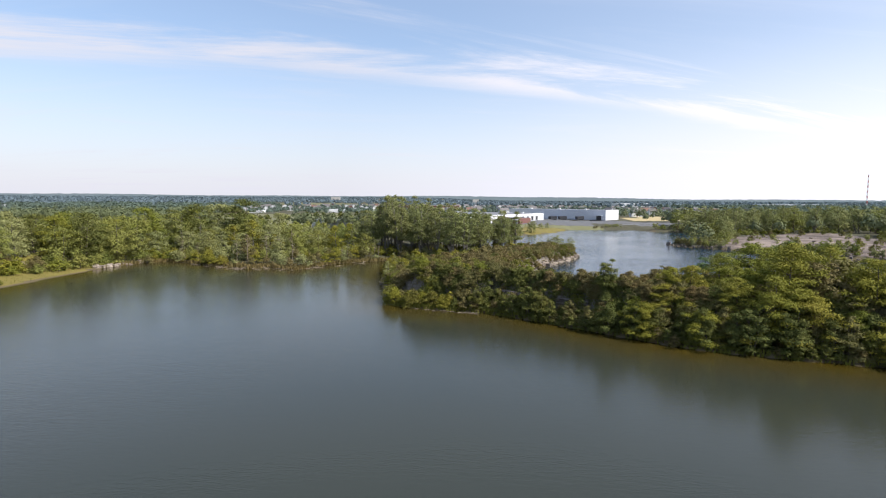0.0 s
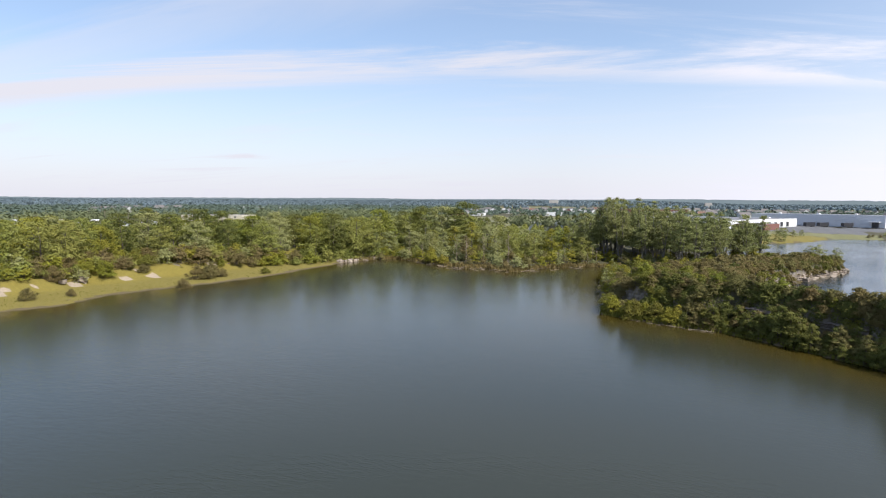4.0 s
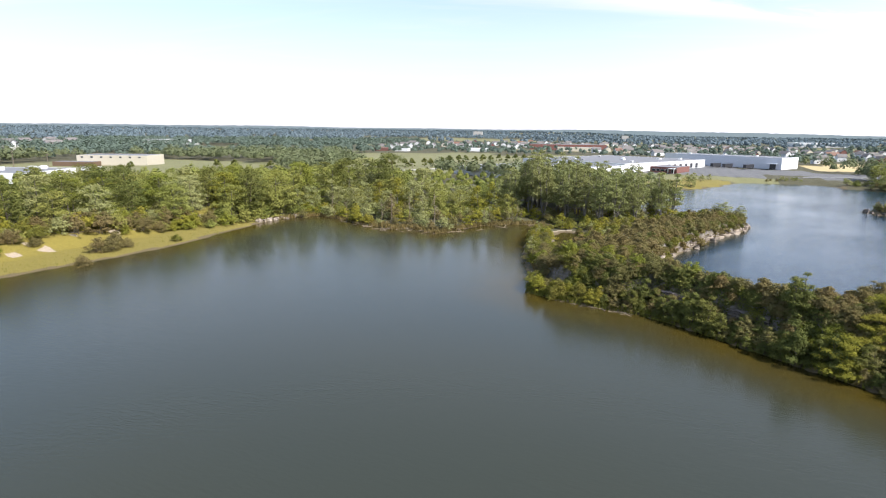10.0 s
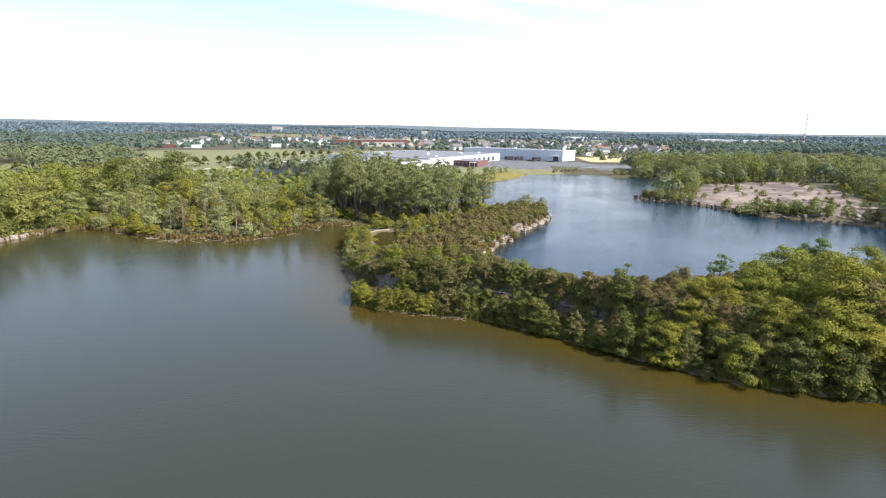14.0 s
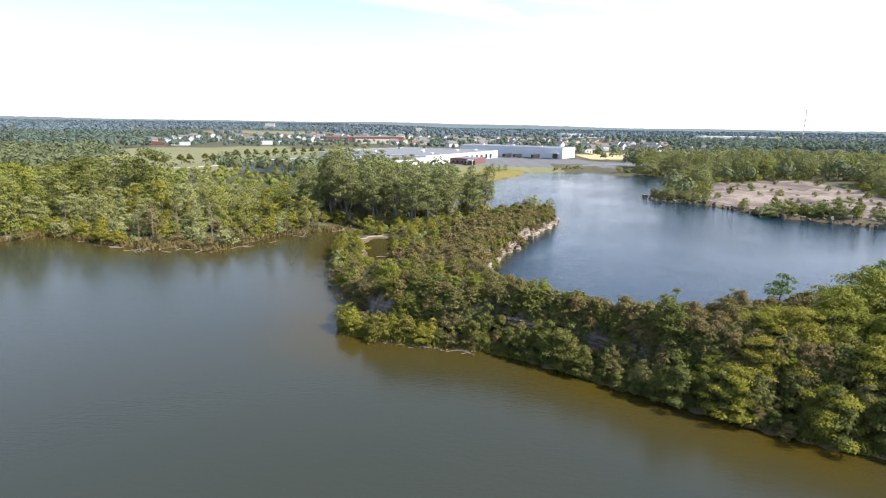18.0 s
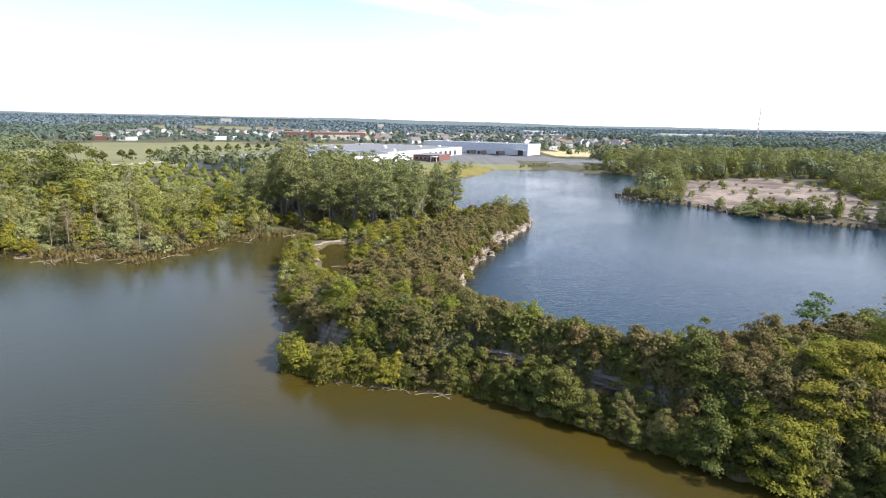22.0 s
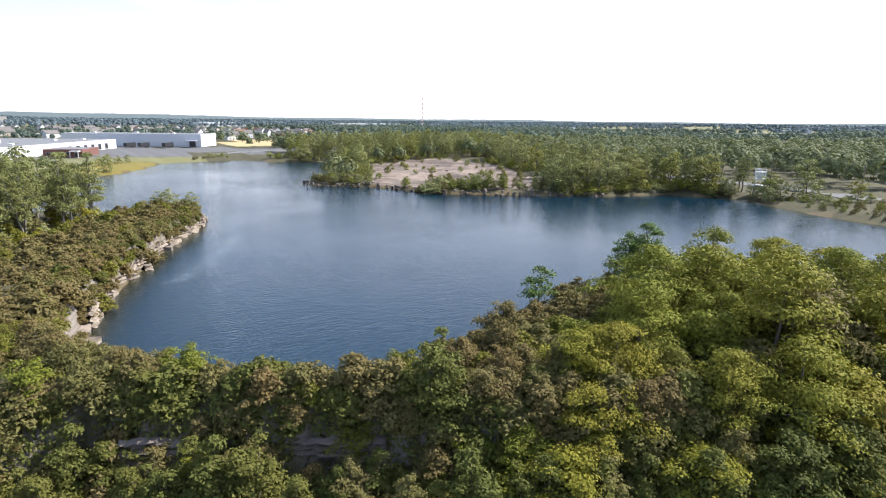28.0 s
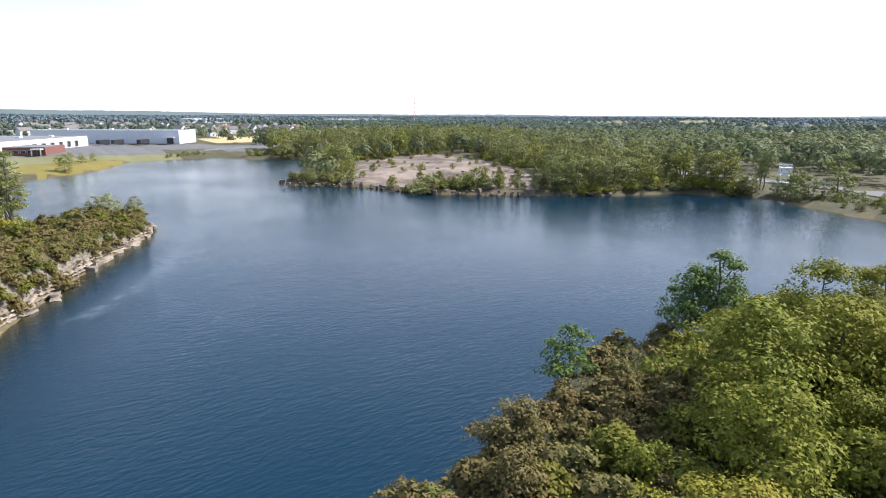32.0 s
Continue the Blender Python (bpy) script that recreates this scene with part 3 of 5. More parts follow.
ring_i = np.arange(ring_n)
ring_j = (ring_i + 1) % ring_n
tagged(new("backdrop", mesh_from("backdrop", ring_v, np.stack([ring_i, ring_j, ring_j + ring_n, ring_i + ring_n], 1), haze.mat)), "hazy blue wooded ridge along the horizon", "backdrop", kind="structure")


# ---- plants ----
def crown_points(rng, clumps, n, spread, flat=0.72):
    """Leaf centres over a set of clumps (centre, radius), mostly on their shells."""
    c = np.array([k[0] for k in clumps], float)
    r = np.array([k[1] for k in clumps], float)
    pick = rng.choice(len(clumps), n, p=r**2 / (r**2).sum())
    d = rng.normal(0, 1, (n, 3))
    d /= np.linalg.norm(d, axis=1)[:, None]
    d[:, 2] = np.where(d[:, 2] < -0.30, -d[:, 2], d[:, 2])
    k = rng.uniform(0.25, 1.0, n) ** 0.42
    pos = c[pick] + d * (r[pick] * k * rng.uniform(1 - spread, 1 + spread, n))[:, None] * np.array([1.12, 1.12, flat])
    return pos, d


def build_tree(name, seed, height, width, bare, clump_n, leaf_n, leaf, mat, bark=BARK, stems=1, pointed=0.0, limbs=7, ragged=0.25, airy=False, flat=0.72, dome=False):
    """A tapered, slightly bent trunk with limbs that end in leafy clumps of uneven outline."""
    rng = np.random.default_rng(seed)
    thing = new(name)
    clumps, wood = [], []
    for s in range(stems):
        lean = rng.normal(0, 0.06, 2) + (rng.normal(0, 0.10, 2) if stems > 1 else 0)
        off = rng.normal(0, 0.06 * width, 2) * (stems > 1)
        hs = height * rng.uniform(0.8, 1.0) if s else height
        r0 = 0.016 * height + 0.025
        rings = []
        for k in np.linspace(0, 0.93, 7):
            bend = rng.normal(0, 0.012 * height, 2) * (0 < k)
            rings.append(((off[0] + lean[0] * hs * k + bend[0], off[1] + lean[1] * hs * k + bend[1], hs * k - 0.3 * (k == 0)), max(r0 * (1 - k) ** 0.8, 0.012)))
        wood.append(rings)
        for j in range(max(3, int(1.5 * clump_n) // stems)):
            k = bare + (1 - bare) * rng.uniform(0.0, 1.0) ** 1.15
            env = math.sin(math.pi * min(max((k - bare) / (1 - bare), 0.0) ** (0.62 + pointed) * 0.86 + 0.14, 1.0)) ** 0.6
            if dome:
                env = math.sqrt(max(1 - ((k - 0.40) / 0.64) ** 2, 0.04))
            a = rng.uniform(0, 2 * math.pi)
            q = rng.uniform(0.5, 1.0) * env * width * 0.46 * rng.uniform(1 - ragged, 1 + ragged) * (0.85 if stems > 1 else 1)
            centre = (off[0] + lean[0] * hs * k + q * math.cos(a), off[1] + lean[1] * hs * k + q * math.sin(a), hs * (0.05 + 0.90 * k))
            clumps.append((centre, width * rng.uniform(0.075, 0.165) * (0.8 + 0.2 * env)))
            if j < limbs:
                low = max(0.12, k - rng.uniform(0.15, 0.3))
                start = np.array([off[0] + lean[0] * hs * low, off[1] + lean[1] * hs * low, hs * low])
                end = np.array(centre)
                mid = (start + end) / 2 + np.array([0, 0, -0.04 * height])
                wood.append([(tuple(start), r0 * 0.36), (tuple(mid), r0 * 0.24), (tuple(end), r0 * 0.10)])
        clumps.append(((off[0] + lean[0] * hs, off[1] + lean[1] * hs, hs * 0.94), width * 0.09))
        clumps.append(((off[0] + lean[0] * hs * 0.5, off[1] + lean[1] * hs * 0.5, hs * (0.30 + 0.32 * bare + 0.2)), width * 0.24))
    part("trunk", tubes("trunk", wood, bark, 6 if height > 5 else 5), parent=thing)
    pos, d = crown_points(rng, clumps, leaf_n, 0.55 if airy else 0.36, flat)
    v, f = leaves(rng, pos, d, leaf, 0.55, 0.6 if airy else 0.42)
    part("crown", mesh_from("crown", v, f, mat), parent=thing)
    return thing


def spin(x, y, z, turn=0.0, size=1.0, tall=1.0):
    return Matrix.Translation((x, y, z)) @ pose(0, 0, 0, 0, 0, turn) @ Matrix.Diagonal((size, size, size * tall, 1))


class Kind:
    """A kind of plant: some shapes, built once and copied to every place."""

    def __init__(self, makers, label, category, group):
        self.makers, self.made, self.tags = makers, {}, (label, category, group)

    def put(self, rng, x, y, z=None, size=1.0, tall=1.0, label="", shape=None):
        n = int(rng.integers(len(self.makers))) if shape is None else shape
        z = ground_at(x, y) - 0.08 if z is None else z
        m = spin(x, y, z, rng.uniform(0, 360), size, tall)
        if n not in self.made:
            self.made[n] = self.makers[n]()
            ob = self.made[n]
            ob.matrix_basis = m
        else:
            ob = copy_thing(self.made[n], m @ Matrix.Diagonal((*[1 / v for v in self.made[n].scale], 1)))
        tagged(ob, label or self.tags[0], self.tags[1], self.tags[2])
        return ob


def maker(*a, **k):
    return lambda: build_tree(*a, **k)


SHRUB = Kind([maker("shrub", 10 + i, 2.6 + 0.25 * (i % 3), 4.4 + 0.4 * (i % 2), 0.0, 24, 4200, 0.175, (LEAF_OLIVE, LEAF_BROWN, LEAF_OLIVE, LEAF_WEED, LEAF_GREEN)[i], stems=3, limbs=5, ragged=0.3) for i in range(5)],
             "olive-green leafy shrub on the quarry rim", "shrub", "shrubs on the quarry rim")
LOW_SHRUB = Kind([maker("low_shrub", 30 + i, 1.7, 3.1, 0.0, 22, 950, 0.28, (LEAF_OLIVE, LEAF_BROWN, LEAF_BROWN, LEAF_WEED)[i], stems=2, limbs=4, ragged=0.35) for i in range(4)],
                 "low brownish-olive shrub on the rocky rim", "shrub", "low shrubs on the rocky arm")
FACE_SHRUB = Kind([maker("hanging_shrub", 40 + i, 2.0, 3.2, 0.0, 26, 1500, 0.24, (LEAF_OLIVE, LEAF_BROWN, LEAF_DARK, LEAF_DARK)[i], stems=3, limbs=3, ragged=0.35) for i in range(4)],
                  "olive shrub hanging over the steep rock face", "shrub", "shrubs on the rock faces")
TREE = Kind([maker("tree", 50 + i, 6.0 + 0.5 * (i % 3), 7.6 + 0.6 * (i % 2), 0.02, 34, 8200, 0.19, LEAF_GREEN, limbs=12, ragged=0.45, flat=0.55) for i in range(5)],
            "dark green broadleaf tree on the quarry rim", "tree", "trees on the quarry rim")
BRIGHT_TREE = Kind([maker("tree", 70 + i, 5.4, 7.4, 0.02, 32, 8200, 0.19, LEAF_YELLOW, limbs=12, ragged=0.45, flat=0.55) for i in range(3)],
                   "bright yellow-green leafy tree on the quarry rim", "tree", "trees on the quarry rim")
FOOT_TREE = Kind([maker("waterside_tree", 80 + i, 6.0, 5.2, 0.0, 26, 4600, 0.22, (LEAF_DARK, LEAF_DARK, LEAF_DARK, LEAF_OLIVE)[i], stems=2, limbs=6, ragged=0.35) for i in range(4)],
                 "dark green leafy tree at the foot of the rock face", "tree", "trees along the waterline")
WILLOW = Kind([maker("willow_bush", 90 + i, 3.4, 4.6, 0.04, 20, 3400, 0.21, (LEAF_YELLOW, LEAF_WEED)[i], stems=3, limbs=4, ragged=0.3) for i in range(2)],
              "yellow-green rounded willow bush at the water's edge", "bush", "willows at the water's edge")
POPLAR = Kind([maker("poplar_tree", 100 + i, 19.5, 8.4, 0.26, 56, 6200, 0.36, LEAF_POPLAR, BARK_GREY, stems=2, pointed=0.0, limbs=8, ragged=0.35, airy=True) for i in range(5)],
              "tall slender poplar with a pale trunk", "tree", "poplar grove")
WOOD_TREE = Kind([maker("broadleaf_tree", 120 + i, 11.5 + i % 3, 10.5 + 0.8 * (i % 2), 0.04, 40, 4400, 0.40, (LEAF_MID, LEAF_GREEN, LEAF_DARK, LEAF_MID, LEAF_GREY, LEAF_DARK)[i], limbs=5, ragged=0.25, dome=True) for i in range(6)],
                 "full green broadleaf tree in the wood", "tree", "trees of the wood")
MARSH_TREE = Kind([maker("marsh_tree", 140 + i, 10.5, 5.6, 0.02, 34, 2600, 0.36, (LEAF_GREY, LEAF_OLIVE, LEAF_POPLAR, LEAF_GREY, LEAF_YELLOW)[i], BARK_GREY, limbs=7, pointed=0.1, ragged=0.45, airy=True) for i in range(5)],
                  "thin grey-green tree standing in the marsh", "tree", "marsh trees")
MARSH_BUSH = Kind([maker("marsh_bush", 160 + i, 3.6, 5.0, 0.0, 14, 900, 0.34, (LEAF_OLIVE, LEAF_GREY, LEAF_YELLOW)[i], stems=3, limbs=4, ragged=0.35) for i in range(3)],
                  "grey-green bush at the marsh edge", "bush", "marsh bushes")
SCRUB = Kind([maker("scrub_bush", 180 + i, 3.2, 4.6, 0.0, 14, 820, 0.34, (LEAF_OLIVE, LEAF_GREY, LEAF_MID)[i], stems=3, limbs=4, ragged=0.4) for i in range(3)],
             "scrubby green bush on the far shore", "bush", "scrub of the far shore")
SHORE_TREE = Kind([maker("shore_tree", 170 + i, 11.0 + i % 3, 9.6, 0.02, 34, 2500, 0.48, (LEAF_GREY, LEAF_MID, LEAF_POPLAR, LEAF_GREY, LEAF_POPLAR, LEAF_GREY)[i], limbs=7, ragged=0.35, dome=True) for i in range(6)],
                  "green broadleaf tree on the far shore", "tree", "trees on the far shore")
UNDERGROWTH = Kind([maker("undergrowth_bush", 210 + i, 3.2, 5.2, 0.0, 26, 950, 0.36, LEAF_MID if i else LEAF_GREEN, stems=3, limbs=3, ragged=0.3) for i in range(4)],
                   "dense green bush at the edge of the wood", "bush", "bushes at the wood's edge")
LONE_TREE = Kind([maker("young_tree", 230, 4.6, 4.0, 0.34, 20, 1500, 0.22, LEAF_FRESH, limbs=9, ragged=0.4, airy=True)],
                 "small slender blue-green tree alone on the rim", "tree", "trees on the quarry rim")
RIM_TREE = Kind([maker("rim_tree", 240 + i, 7.4, 5.2, 0.25, 34, 4600, 0.22, LEAF_FRESH, limbs=8, ragged=0.3, flat=0.95) for i in range(2)],
                "upright fresh green tree rising over the rim", "tree", "trees on the quarry rim")
ROW_TREE = Kind([maker("lawn_tree", 190 + i, 7.5, 6.0, 0.2, 16, 260, 1.3, LEAF_DARK, limbs=5, ragged=0.15) for i in range(2)],
                "clipped round dark tree in a row on the lawn", "tree", "row of lawn trees")


def bare_tree(name, seed, height, spread, n=14, label=""):
    """A leafless grey tree: trunk, boughs and twigs."""
    rng = np.random.default_rng(seed)
    wood = [[((0, 0, -0.3), 0.011 * height), ((0.02 * height, 0, height * 0.5), 0.007 * height), ((0, 0.03 * height, height), 0.01)]]
    for _ in range(n):
        k, a = rng.uniform(0.3, 0.9), rng.uniform(0, 2 * math.pi)
        q = spread * rng.uniform(0.4, 1.0) * (1.1 - k)
        s = Vector((0.02 * height * k, 0, height * k))
        e = s + Vector((q * math.cos(a), q * math.sin(a), q * rng.uniform(0.5, 1.2)))
        wood.append([(tuple(s), 0.0045 * height), (tuple((s + e) / 2 + Vector((0, 0, -0.05 * q))), 0.003 * height), (tuple(e), 0.008)])
        for _ in range(2):
            b = s.lerp(e, rng.uniform(0.5, 0.9))
            wood.append([(tuple(b), 0.004 * height), (tuple(b + Vector((*(rng.normal(0, 0.3, 2) * q), abs(rng.normal(0.3, 0.2)) * q))), 0.006)])
    thing = new(name)
    part("trunk", tubes("trunk", wood, DEADWOOD, 5), parent=thing)
    return tagged(thing, label or "bare grey dead tree standing in shallow water", "dead tree", "dead trees")


def scatter(rng, poly, gap, tries=30):
    """Places in a polygon, no two nearer than gap."""
    p = np.array(poly, float)
    lo, hi = p.min(0), p.max(0)
    n = int((hi - lo).prod() / gap**2 * tries * 0.25) + 40
    pts = rng.uniform(lo, hi, (n, 2))
    pts = pts[inside(poly, pts[:, 0], pts[:, 1])]
    kept, cells = [], {}
    for x, y in pts:
        c = (int(x // gap), int(y // gap))
        if all((x - a) ** 2 + (y - b) ** 2 >= gap * gap for i in (-1, 0, 1) for j in (-1, 0, 1) for a, b in cells.get((c[0] + i, c[1] + j), ())):
            cells.setdefault(c, []).append((x, y))
            kept.append((x, y))
    return kept


rng = np.random.default_rng(11)
PATCHES = [(9.5, 91.0), (11.5, 90.0), (18.5, 85.8), (20.5, 84.2), (22.0, 83.0)]
LONE = [(44.6, 91.0), (58.0, 89.6), (25.7, 81.3)]


def clear_of(x, y, some, gap):
    return all((x - a) ** 2 + (y - b) ** 2 > gap * gap for a, b in some)


# the quarry rim between the two lakes
RIM_WEST = [(-15, 98), (-8, 97), (2, 95), (10, 90.5), (18, 84), (27, 78.5), (30, 87.5), (22, 89.5), (16, 93), (11, 98), (7, 104), (5, 111), (-4, 112), (-14, 110)]
RIM_EAST = [(27, 76), (34, 71.5), (44, 68), (56, 65), (72, 59), (92, 47), (106, 30), (120, 50), (106, 70), (90, 80), (78, 86), (64, 90), (52, 92), (42, 90), (30, 87.5)]
for x, y in scatter(rng, RIM_WEST, 2.4):
    if clear_of(x, y, LONE, 1.6):
        edge = away(LAKE_BLUE, np.array([x]), np.array([y]))[0][0]
        k = 0.62 if x > 13 and edge < 6 else 0.85
        SHRUB.put(rng, x, y, size=rng.uniform(0.75, 1.12) * k, tall=rng.uniform(0.9, 1.15))
for x, y in scatter(rng, RIM_EAST, 3.3):
    if not clear_of(x, y, LONE, 2.4):
        continue
    edge = away(LAKE_BLUE, np.array([x]), np.array([y]))[0][0]
    if not clear_of(x, y, LONE[:1], 7.5):
        pass
    elif edge < 8 or (x < 50 and edge < 12):
        SHRUB.put(rng, x, y, size=rng.uniform(0.7, 1.1))
    else:
        tall = np.interp(x, [34, 42, 52, 70, 90], [0.75, 1.05, 1.32, 1.20, 1.0])
        if rng.random() < 0.45:
            SHRUB.put(rng, x, y, size=rng.uniform(1.0, 1.6) * tall, label="broad leafy shrub between the trees of the rim")
        else:
            (BRIGHT_TREE if rng.random() < 0.4 else TREE).put(rng, x, y, size=rng.uniform(0.6, 1.1) * tall)
for x, y in scatter(rng, [(34, 88), (40, 90), (45, 92.5), (52, 94), (56, 92), (54, 86), (48, 83), (40, 84)], 1.7):
    if clear_of(x, y, LONE, 2.2):
        LOW_SHRUB.put(rng, x, y, size=rng.uniform(0.6, 1.1), label="low brown-green shrub on the rim")
# shrubs hanging on the rock face itself
for s in np.arange(0, 62, 1.5):
    k = np.array([(-9, 99.5), (0, 96.8), (8, 92.4), (15, 87.2), (22, 82), (29, 77.2), (36, 73), (44, 70.5), (52, 68.4)])
    u = np.r_[0, np.cumsum(np.hypot(*np.diff(k, axis=0).T))]
    x, y = np.interp(s, u, k[:, 0]) + rng.normal(0, 0.5), np.interp(s, u, k[:, 1]) + rng.normal(0, 0.9)
    if clear_of(x, y, PATCHES, 2.2) and rng.random() < 0.5:
        SHRUB.put(rng, x, y, size=rng.uniform(0.45, 0.75), label="shrub clinging to the rock face")
GREEN_SHORE = [(-9, 94.2), (-2, 92), (5, 90.6), (10.8, 87.2), (19, 80.6), (26.2, 74.8), (32, 70.4), (37, 67.2), (43.4, 65), (50.4, 63), (56.6, 61)]
SLOPE = [(-12, 98), (5, 93), (11, 89.5), (19, 83), (27, 77), (33, 73), (44, 69), (56, 66), (58, 70), (46, 74), (36, 77), (28, 81), (20, 86.5), (12, 92), (4, 96.5), (-10, 101)]
for x, y in scatter(rng, SLOPE, 2.4):
    if clear_of(x, y, PATCHES, 2.4) and (x > 36 or away(GREEN_SHORE, np.array([x]), np.array([y]), False)[0][0] > 6.4):
        SHRUB.put(rng, x, y, size=rng.uniform(0.5, 0.85), label="dense shrub on the steep slope")
for x, y in scatter(rng, [(-16, 100), (-7, 97), (-1, 99.5), (-5, 107), (-14, 110)], 1.9):
    SHRUB.put(rng, x, y, size=rng.uniform(0.5, 0.8), label="dense shrub on the steep slope")
for x, y in scatter(rng, [(27, 84), (36, 79), (46, 79), (50, 84), (44, 89), (30, 88)], 2.1):
    if clear_of(x, y, LONE, 1.6):
        LOW_SHRUB.put(rng, x, y, size=rng.uniform(0.7, 1.2), label="low brown-green shrub on the rim")
# a hanging cover of shrubs from the top of the face to its foot, on both lakes
def along(line, gap):
    p = np.array(line, float)
    s = np.r_[0, np.cumsum(np.hypot(*np.diff(p, axis=0).T))]
    for k in np.arange(0, s[-1], gap):
        i = min(int(np.searchsorted(s, k, "right")) - 1, len(p) - 2)
        d = (p[i + 1] - p[i]) / (s[i + 1] - s[i])
        yield p[i] + d * (k - s[i]), np.array([-d[1], d[0]])


for back in (3.1, 3.8, 4.5, 5.2, 6.2):
    for p, n in along(GREEN_SHORE, 1.9):
        q = p + n * (back + rng.normal(0, 0.25)) + rng.normal(0, 0.4, 2)
        if clear_of(*q, PATCHES, 1.5):
            FACE_SHRUB.put(rng, *q, size=rng.uniform(0.7, 1.15) if back < 5 else rng.uniform(0.8, 1.2))
BLUE_SHORE = [(36.6, 194), (28.7, 180), (20.9, 164), (14.6, 149), (10.8, 138.5), (6.5, 122), (6.5, 114), (8, 106), (12, 99.5), (17, 94.5), (22, 91), (28, 89), (34, 90), (39, 91.5)]
for back in (1.6, 2.7):
    for p, n in along(BLUE_SHORE[::-1], 1.6):
        q = p + n * (back * (0.75 if p[1] < 122 else 1.0) + rng.normal(0, 0.3)) + rng.normal(0, 0.4, 2)
        FACE_SHRUB.put(rng, *q, size=rng.uniform(0.5, 0.9))
# the foot of the rock face along the green lake
foot = np.array([(-14.5, 99), (-9, 96.5), (-2, 94.2), (5, 92.6), (10.8, 89.2), (19.2, 82.6), (26.4, 76.8), (32.2, 72.2), (37.2, 69.2), (43.6, 67), (50.6, 65), (57, 63), (71, 57), (90, 43.5)])
seg = np.r_[0, np.cumsum(np.hypot(*np.diff(foot, axis=0).T))]
for s in np.arange(0, seg[-1], 1.9):
    x, y = np.interp(s, seg, foot[:, 0]) + rng.normal(0, 0.5), np.interp(s, seg, foot[:, 1]) + rng.uniform(-2.0, 1.0)
    if x < -2:
        WILLOW.put(rng, x, y, size=rng.uniform(0.75, 1.15))
    elif x < 24:
        if rng.random() < 0.85:
            FOOT_TREE.put(rng, x, y, size=rng.uniform(0.55, 0.95))
    else:
        (FOOT_TREE if rng.random() < 0.9 else BRIGHT_TREE).put(rng, x, y, size=rng.uniform(0.7, 1.15))
for s in np.arange(14, seg[-1], 1.5):
    x, y = np.interp(s, seg, foot[:, 0]) + rng.normal(0, 0.4), np.interp(s, seg, foot[:, 1]) - rng.uniform(1.0, 2.3)
    FOOT_TREE.put(rng, x, y, max(ground_at(x, y), -0.1) - 0.1, rng.uniform(0.25, 0.5), 0.8, "dark green bush hanging over the waterline")
# bright trees on the slope where the sun reaches it
for x, y, k in ((37.5, 69.2, 0.95), (40.6, 68.6, 0.8), (33.2, 74.6, 0.8), (35.2, 77.6, 0.75), (44.5, 68.0, 0.7), (31.0, 73.2, 0.6)):
    BRIGHT_TREE.put(rng, x, y, size=k, label="bright yellow-green tree on the slope above the water")
# single trees on the rim
LONE_TREE.put(rng, 44.6, 91.0, ground_at(44.6, 91.0) - 0.1, 1.0)
RIM_TREE.put(rng, 57.2, 90.0, size=0.92)
RIM_TREE.put(rng, 59.6, 89.2, size=1.04)
FOOT_TREE.put(rng, 25.7, 81.3, ground_at(25.7, 81.3) - 0.1, 1.0, 1.05, "upright dark tree on the rim", 2)

# the rocky arm
ARM_AREA = [(-3, 112), (4, 112), (5, 124), (11, 138), (15.5, 150), (21.5, 165), (28.5, 181), (35.5, 197), (36, 204), (30, 208), (22, 202), (14, 190), (5, 176), (-3, 160), (-8, 145), (-8, 128), (-10, 118)]
for x, y in scatter(rng, ARM_AREA, 3.0):
    if y < 150 and x < -2 and rng.random() < 0.5:
        SHRUB.put(rng, x, y, size=rng.uniform(0.7, 1.1))
    else:
        LOW_SHRUB.put(rng, x, y, size=rng.uniform(0.9, 1.5))
edge_line = np.array([(6, 119), (8.0, 128), (10.4, 138.5), (14.0, 149.5), (20.2, 164.5), (27.9, 180.5), (35.4, 194), (36.8, 203)])
eseg = np.r_[0, np.cumsum(np.hypot(*np.diff(edge_line, axis=0).T))]
for s in np.arange(0, eseg[-1], 1.7):
    LOW_SHRUB.put(rng, np.interp(s, eseg, edge_line[:, 0]) - rng.uniform(0.3, 3.0), np.interp(s, eseg, edge_line[:, 1]) + rng.normal(0, 0.6), size=rng.uniform(0.75, 1.15))
for s in np.arange(0, eseg[-1], 2.2):
    LOW_SHRUB.put(rng, np.interp(s, eseg, edge_line[:, 0]) + rng.uniform(-0.6, 0.5), np.interp(s, eseg, edge_line[:, 1]) + rng.normal(0, 0.6), size=rng.uniform(0.4, 0.75), label="low shrub hanging over the rock edge")
for x, y, s in ((31, 202, 0.46), (28, 201, 0.36), (35, 198, 0.36)):
    SHORE_TREE.put(rng, x, y, size=s, label="small green tree at the end of the rocky arm")
BAR = [(-25.5, 168), (-24.5, 146), (-21, 125), (-17, 111), (-14.5, 112), (-16, 132), (-19, 142), (-21.5, 160)]
for x, y in scatter(rng, BAR, 2.4):
    (WILLOW if rng.random() < 0.35 else SHRUB).put(rng, x, y, size=rng.uniform(0.7, 1.15), label="grey-green bush on the bar beside the pool")
for x, y in ((-20.5, 128), (-22, 137), (-23, 146), (-23.5, 152)):
    MARSH_TREE.put(rng, x, y, size=0.5)
POOL_SIDE = [(-10, 150), (-10, 170), (-14, 176), (-2, 178), (6, 182), (0, 170), (-6, 156)]
for x, y in scatter(rng, POOL_SIDE, 2.3):
    (WILLOW if rng.random() < 0.4 else MARSH_BUSH).put(rng, x, y, size=rng.uniform(0.6, 1.0))

